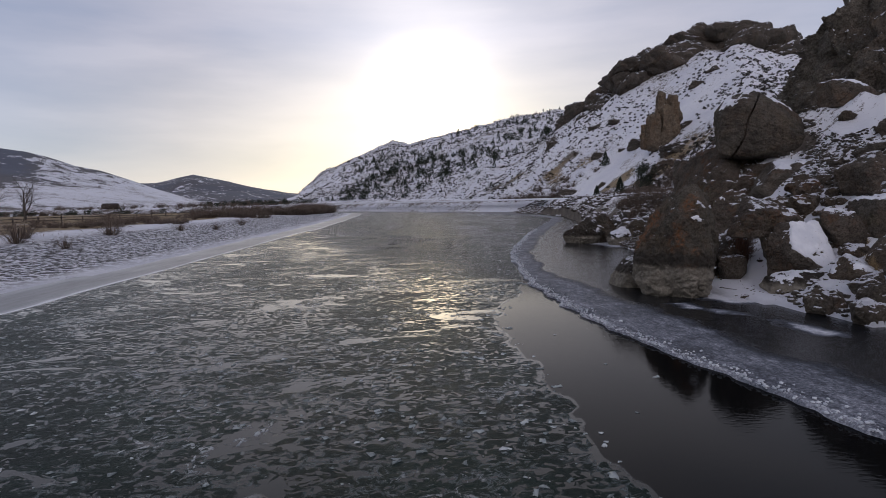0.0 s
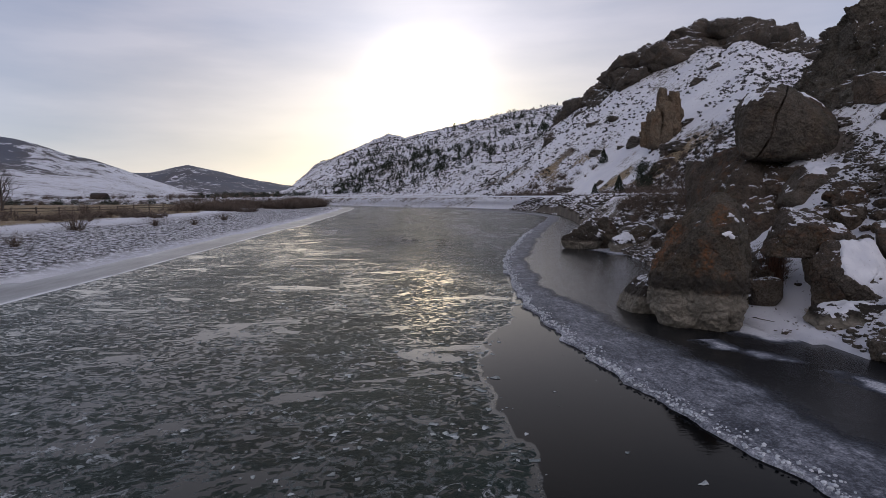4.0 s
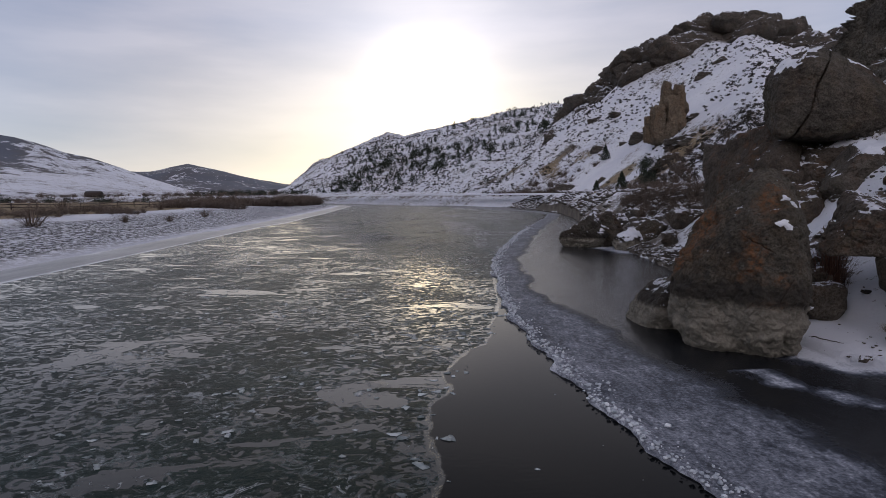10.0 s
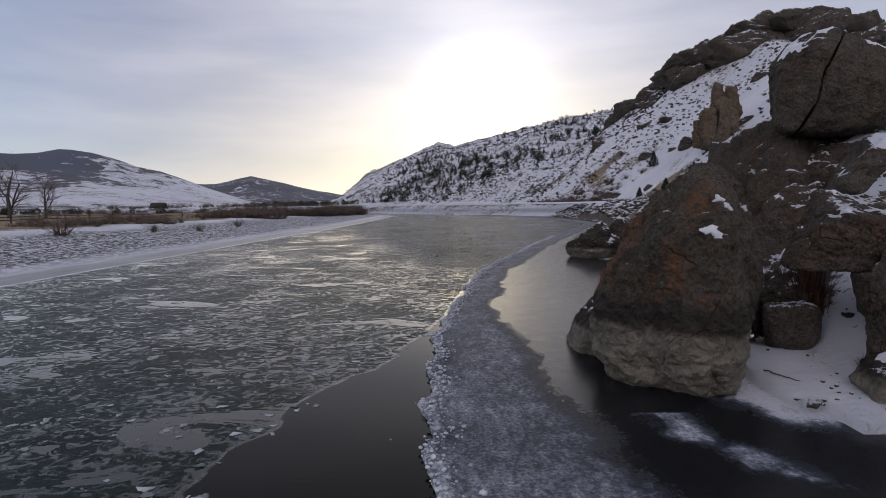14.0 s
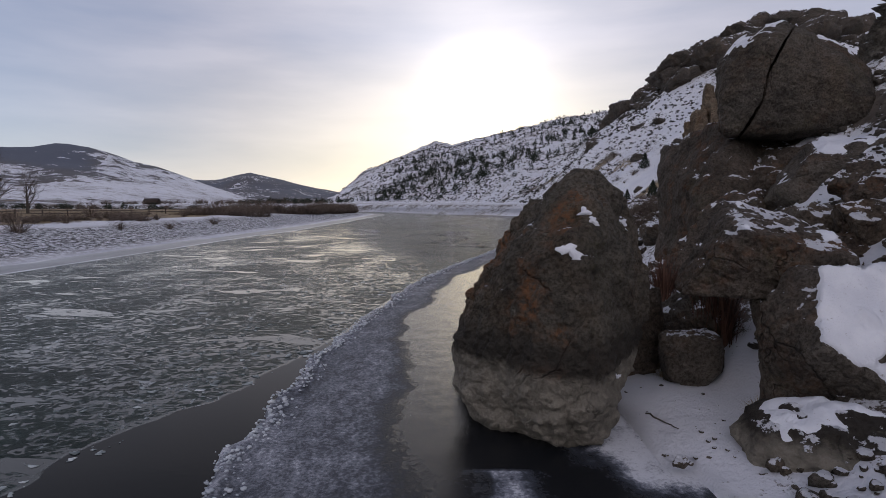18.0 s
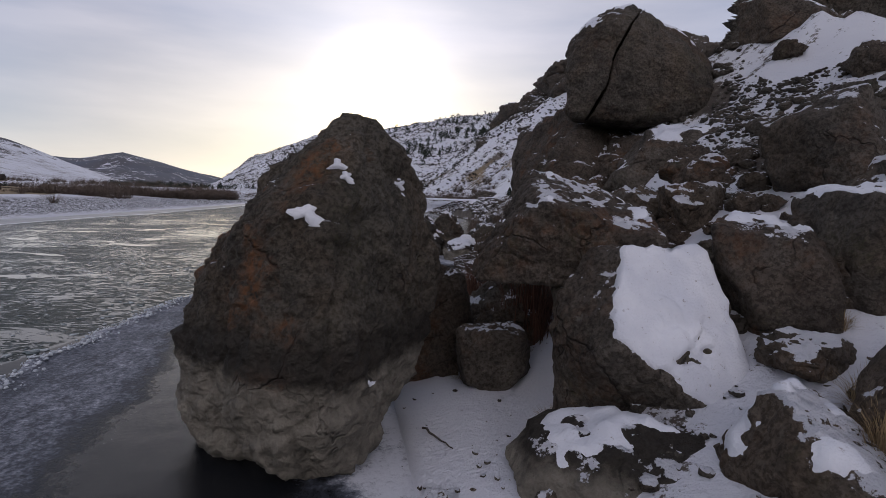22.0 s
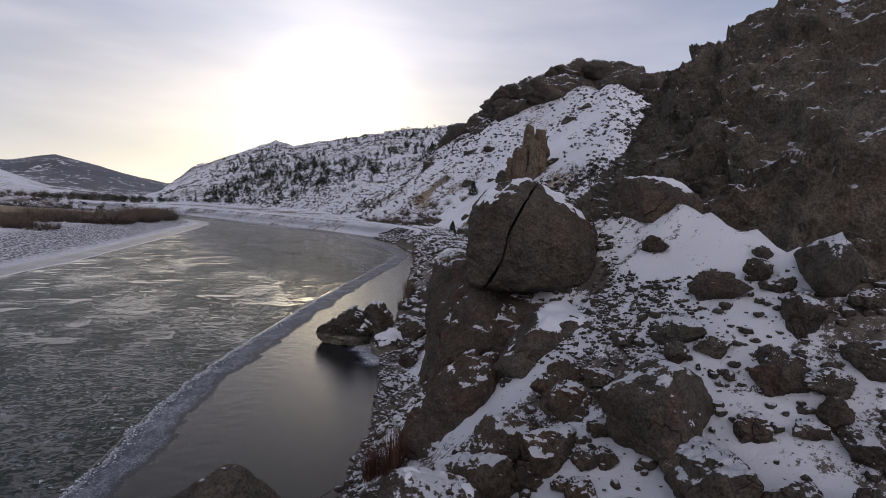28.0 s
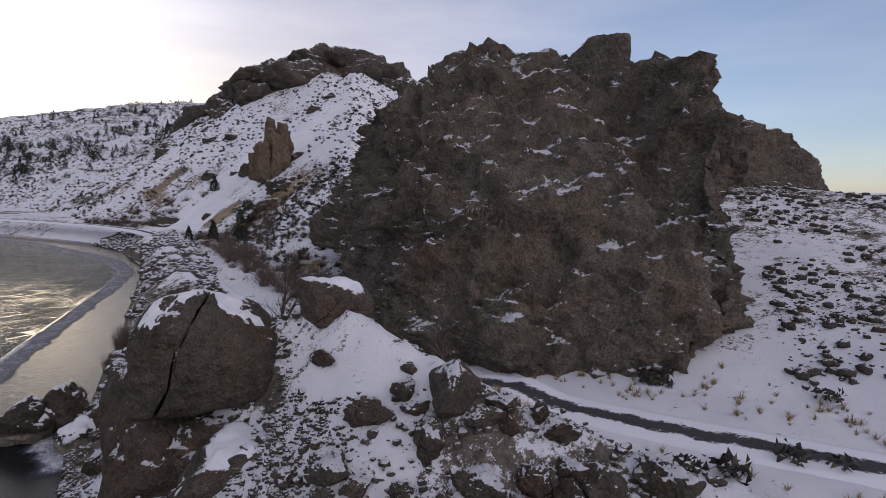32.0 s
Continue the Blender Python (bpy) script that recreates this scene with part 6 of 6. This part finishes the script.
# willow thickets behind the gravel bar
n_ = 2800
y = rng.uniform(35, 262, n_)
off_b = table(y, ((30, 22), (80, 20), (130, 17), (200, 10), (262, 5))) + np.abs(rng.normal(0, 1, n_)) * table(y, ((30, 16), (130, 12), (262, 5)))
x = table(y, [(b, a) for a, b in BAR if b < 300]) - off_b
ok = fbm(xyz(x, y), 0.10, 3, 95) + 0.2 * rng.random(n_) > table(y, ((35, 0.36), (90, 0.30), (150, 0.10), (262, -0.15)))
x, y = x[ok], y[ok]
planting("willow_thicket", WILLOW, x, y, (1.2 + 4.4 * rng.random(len(x)) ** 2.2) * table(y, ((35, 0.30), (90, 0.38), (130, 0.6), (170, 0.95), (262, 1.0))), M_TWIG, "bare brown willow thicket behind the gravel bar", "shrubs", 5)
# line of conifers and far woods beyond the meadow
n_ = 1100
x, y = rng.uniform(-420, -60, n_), rng.uniform(250, 420, n_)
ok = (np.abs(y - (300 + 0.28 * (x + 200))) < 14 + 18 * rng.random(n_)) | ((x > -130) & (y > 330))
x, y = x[ok], y[ok]
planting("meadow_trees", JUNI[0::2], x, y, 2.0 + 3.0 * rng.random(len(x)) ** 2, M_JUNIPER, "line of dark trees beyond the meadow", "trees", 6)
n_ = 500
az, r_t = rng.uniform(-36, -12, n_), rng.uniform(330, 470, n_)
x, y = polar(az, r_t)
planting("far_brush", WILLOW, x, y, 1.2 + 4.5 * rng.random(n_) ** 2, M_TWIG, "brown brush and bare trees in front of the mountains", "shrubs", 7)


def plant(name, shapes, k, at, size, mat, label, category, group="", turn=0.0):
    v, f = shapes[k % len(shapes)]
    ob = thing(name, v * size, f, mat, label, category, group, smooth=False, at=(at[0], at[1], ground_z(*at) - 0.04))
    ob.rotation_euler = (0, 0, turn)
    return ob


for k, (x, y, s) in enumerate(((54.5, 122.6, 5.2), (47, 119, 4.0), (50, 113, 3.6), (62, 168, 4.2), (73, 158, 4.5), (45, 128, 3.0), (58, 132, 3.2), (68, 150, 4.0))):
    tree = empty("juniper", (x, y, ground_z(x, y)), "dark round juniper on the snowy slope", "tree", "junipers on the slope")
    v, f = branches(640 + k, s * 0.7, 1, 0.5, 0.035, 5, (2, 2))
    thing("trunk", v, f, M_BARK, parent=tree)
    v, f = THICK[k % 4]
    tagged(thing("crown", v * s, f, M_JUNIPER, parent=tree, smooth=False), kind="stuff")
for k, (x, y, s) in enumerate(((-60.9, 118.8, 3.6), (-47, 128, 2.2), (-40, 104, 1.8), (-44, 88, 1.6), (-52, 96, 2.4), (-38, 140, 2.2), (-35.3, 68.5, 3.0), (-31.8, 80.3, 1.7), (-29.4, 87.7, 1.6), (-30.8, 51.5, 1.5), (-37.5, 55.4, 3.0), (-41, 62, 2.6), (-29.5, 102, 2.0))):
    plant("willow_bush", WILLOW, k, (x, y), s * 1.3, M_TWIG, "round bare willow bush on the snowy bar", "bush", "willows on the bar", k)
DENSE = [joined(blades(240, 570 + k, 1.0, 0.5, 0.006, base=0.3), blades(120, 575 + k, 0.8, 0.75, 0.005, base=0.3)) for k in range(3)]
for k, (x, y, s) in enumerate(((15.6, 29.6, 1.7), (15.1, 30.3, 1.3), (14.9, 24.6, 1.9), (16.2, 30.6, 1.2), (13.7, 26.6, 0.9), (14.3, 27.3, 1.0), (15.0, 24.4, 0.8))):
    plant("red_stem_bush", DENSE, k, (x, y), s, M_REDTWIG, "leafless bush of thin red stems by the rocks", "bush", "red-stemmed bushes", k)
for k, (x, y, s) in enumerate(((21.8, 60, 2.0), (23.5, 66, 2.4), (22.6, 55, 1.5), (24.5, 71, 1.6))):
    plant("bank_bush", DENSE, k, (x, y), s, M_TWIG, "bare brown bush on the river bank", "bush", "bushes on the bank", k)
TUFT = [joined(blades(150, 580 + k, 0.5, 0.42, 0.004, droop=0.45), blades(60, 585 + k, 0.3, 0.5, 0.004, droop=0.7)) for k in range(3)]
for k, (x, y, s) in enumerate(((16.3, 18.7, 1.3), (16.55, 18.95, 1.2), (16.1, 18.35, 1.1), (16.8, 19.4, 1.1), (14.35, 21.75, 0.9), (14.7, 21.5, 0.8), (17.7, 20.6, 0.8), (17.2, 19.0, 0.9), (16.1, 21.3, 0.6), (13.6, 24.0, 0.8))):
    plant("grass_tuft", TUFT, k, (x, y), s, M_STRAW, "dry straw-coloured bunch grass among the rocks", "grass", "grass tufts", k)
for k, (x, y, s) in enumerate(((38.8, 19.5, 1.3), (39.6, 18.2, 1.0), (36.0, 20.5, 1.6), (34.6, 21.5, 1.3), (46.0, 20.5, 1.2))):
    plant("sage_bush", SAGE, k, (x, y), s, M_SAGE, "grey sagebrush beside the road", "bush", "sage by the road", k)


def bare_tree(x, y, h, seed, mat=None):
    t_ = empty("bare_tree", (x, y, ground_z(x, y)), "leafless tree with fine spreading branches", "tree", "bare trees")
    v, f = branches(seed, h, 3, 0.5, 0.028, 4, (3, 3))
    v2, f2 = branches(seed + 50, h * 0.9, 4, 0.6, 0.020, 3, (2, 3))
    thing("trunk", v, f, M_BARK, parent=t_)
    thing("branches", v2, f2, M_TWIG, parent=t_)


for k, (x, y, h) in enumerate(((-118, 148, 17), (-108, 152, 19), (-97, 150, 13), (-130, 150, 16), (-112, 140, 14), (30.0, 43.5, 6.0), (29.6, 46.0, 6.5), (30.4, 41.2, 5.0), (34.6, 35.6, 4.5))):
    bare_tree(x, y, h, 600 + k)

# ---------------------------------------------------------------- barn and fence on the far meadow
def box(x0, x1, y0, y1, z0, z1):
    v = np.array(list(itertools.product((x0, x1), (y0, y1), (z0, z1))))
    f = np.array([(0, 1, 3, 2), (4, 6, 7, 5), (0, 4, 5, 1), (2, 3, 7, 6), (0, 2, 6, 4), (1, 5, 7, 3)])
    return v, f


barn = empty("barn", (-192, 383, ground_z(-192, 383)), "dark weathered wooden barn standing on the meadow", "barn")
for nm, b_ in (("front_wall", (-7.5, 7.5, -3.6, -3.4, 0, 3.6)), ("rear_wall", (-7.5, 7.5, 3.4, 3.6, 0, 3.6)), ("side_wall", (-7.5, -7.3, -3.4, 3.4, 0, 3.6)), ("side_wall", (7.3, 7.5, -3.4, 3.4, 0, 3.6)),
               ("door", (-1.4, 1.4, -3.68, -3.62, 0, 2.8))):
    thing(nm, *box(*b_), M_BARN, parent=barn, smooth=False)
barn.scale = (0.62, 0.62, 0.62)
for sgn in (-1, 1):
    v, f = box(-8.0, 8.0, 0, 4.4, -0.1, 0.1)
    c, s = math.cos(0.62), math.sin(0.62)
    v = np.stack([v[:, 0], sgn * (v[:, 1] * c), v[:, 2] * c - v[:, 1] * s], -1) + np.array([0, 0, 6.0])
    thing("roof_slope", v, f, M_BARN, parent=barn, smooth=False)
for sgn in (-1, 1):
    v = np.array([(sgn * 7.4, -3.4, 3.6), (sgn * 7.4, 3.4, 3.6), (sgn * 7.4, 0, 5.9), (sgn * 7.2, -3.4, 3.6), (sgn * 7.2, 3.4, 3.6), (sgn * 7.2, 0, 5.9)])
    thing("gable", v, np.array([(0, 1, 2), (3, 5, 4), (0, 3, 4), (0, 4, 1), (1, 4, 5), (1, 5, 2), (0, 2, 5), (0, 5, 3)]), M_BARN, parent=barn, smooth=False)

fence = empty("fence", (-52, 110, 0), "weathered wooden rail fence along the meadow", "fence")
fx, fy = np.linspace(-78, -44, 26), np.linspace(88, 215, 26)
fz = land(fx, fy)
post_mesh = mesh_of("post", *box(-0.09, 0.09, -0.09, 0.09, -0.3, 1.35), M_BARN, smooth=False)
for a, b, c in zip(fx, fy, fz):
    p_o = new("post", post_mesh)
    p_o.parent, p_o.location = fence, (a + 52, b - 110, c)
for k in range(25):
    for hgt in (0.55, 1.1):
        a, b = np.array([fx[k] + 52, fy[k] - 110, fz[k] + hgt]), np.array([fx[k + 1] + 52, fy[k + 1] - 110, fz[k + 1] + hgt])
        w = np.array([0.03, 0.03, 0])
        h = np.array([0, 0, 0.07])
        v = np.array([a - w - h, a + w - h, a + w + h, a - w + h, b - w - h, b + w - h, b + w + h, b - w + h])
        f = np.array([(0, 1, 2, 3), (7, 6, 5, 4), (0, 4, 5, 1), (1, 5, 6, 2), (2, 6, 7, 3), (3, 7, 4, 0)])
        thing("rail", v, f, M_BARN, parent=fence, smooth=False)

# ---------------------------------------------------------------- sticks
def stick(name, a, b, rad, label, group="", seed=0):
    r = np.random.default_rng(seed)
    a, b = np.array(a, float), np.array(b, float)
    d = (b - a) / np.linalg.norm(b - a)
    u = np.cross(d, (0.1, 0.3, 1.0))
    u /= np.linalg.norm(u)
    w = np.cross(d, u)
    V, F, n, m = [], [], 9, 6
    for k in range(n):
        t = k / (n - 1)
        c = a + (b - a) * t + (u * r.normal() + w * r.normal()) * rad * 0.8
        for j in range(m):
            ang = 2 * math.pi * j / m
            V.append(c + rad * (1.05 - 0.6 * t) * (math.cos(ang) * u + math.sin(ang) * w))
    for k in range(n - 1):
        for j in range(m):
            p, q = k * m + j, k * m + (j + 1) % m
            F.append((p, q, q + m, p + m))
    V = np.array(V)
    return thing(name, V - a, np.array(F), M_BARK, label, "stick", group, at=tuple(a))


zz = ground_z(12.75, 21.9)
stick("stick", (12.62, 22.25, zz + 0.06), (12.92, 21.55, zz + 0.05), 0.018, "thin dark stick lying on the snow", seed=1)
r2 = np.random.default_rng(90)
for k in range(26):
    x, y = r2.normal(14.1, 0.55), r2.normal(28.6, 0.8)
    a = r2.uniform(-0.6, 0.9)
    ln_ = r2.uniform(0.5, 1.4)
    z0 = max(ground_z(x, y), 0.05) + 0.05 + 0.1 * r2.random()
    stick("driftwood_stick", (x, y, z0), (x + ln_ * math.cos(a), y + ln_ * math.sin(a), z0 + r2.uniform(-0.05, 0.25)), 0.02, "grey driftwood stick in a heap at the shore", "driftwood heap", k)
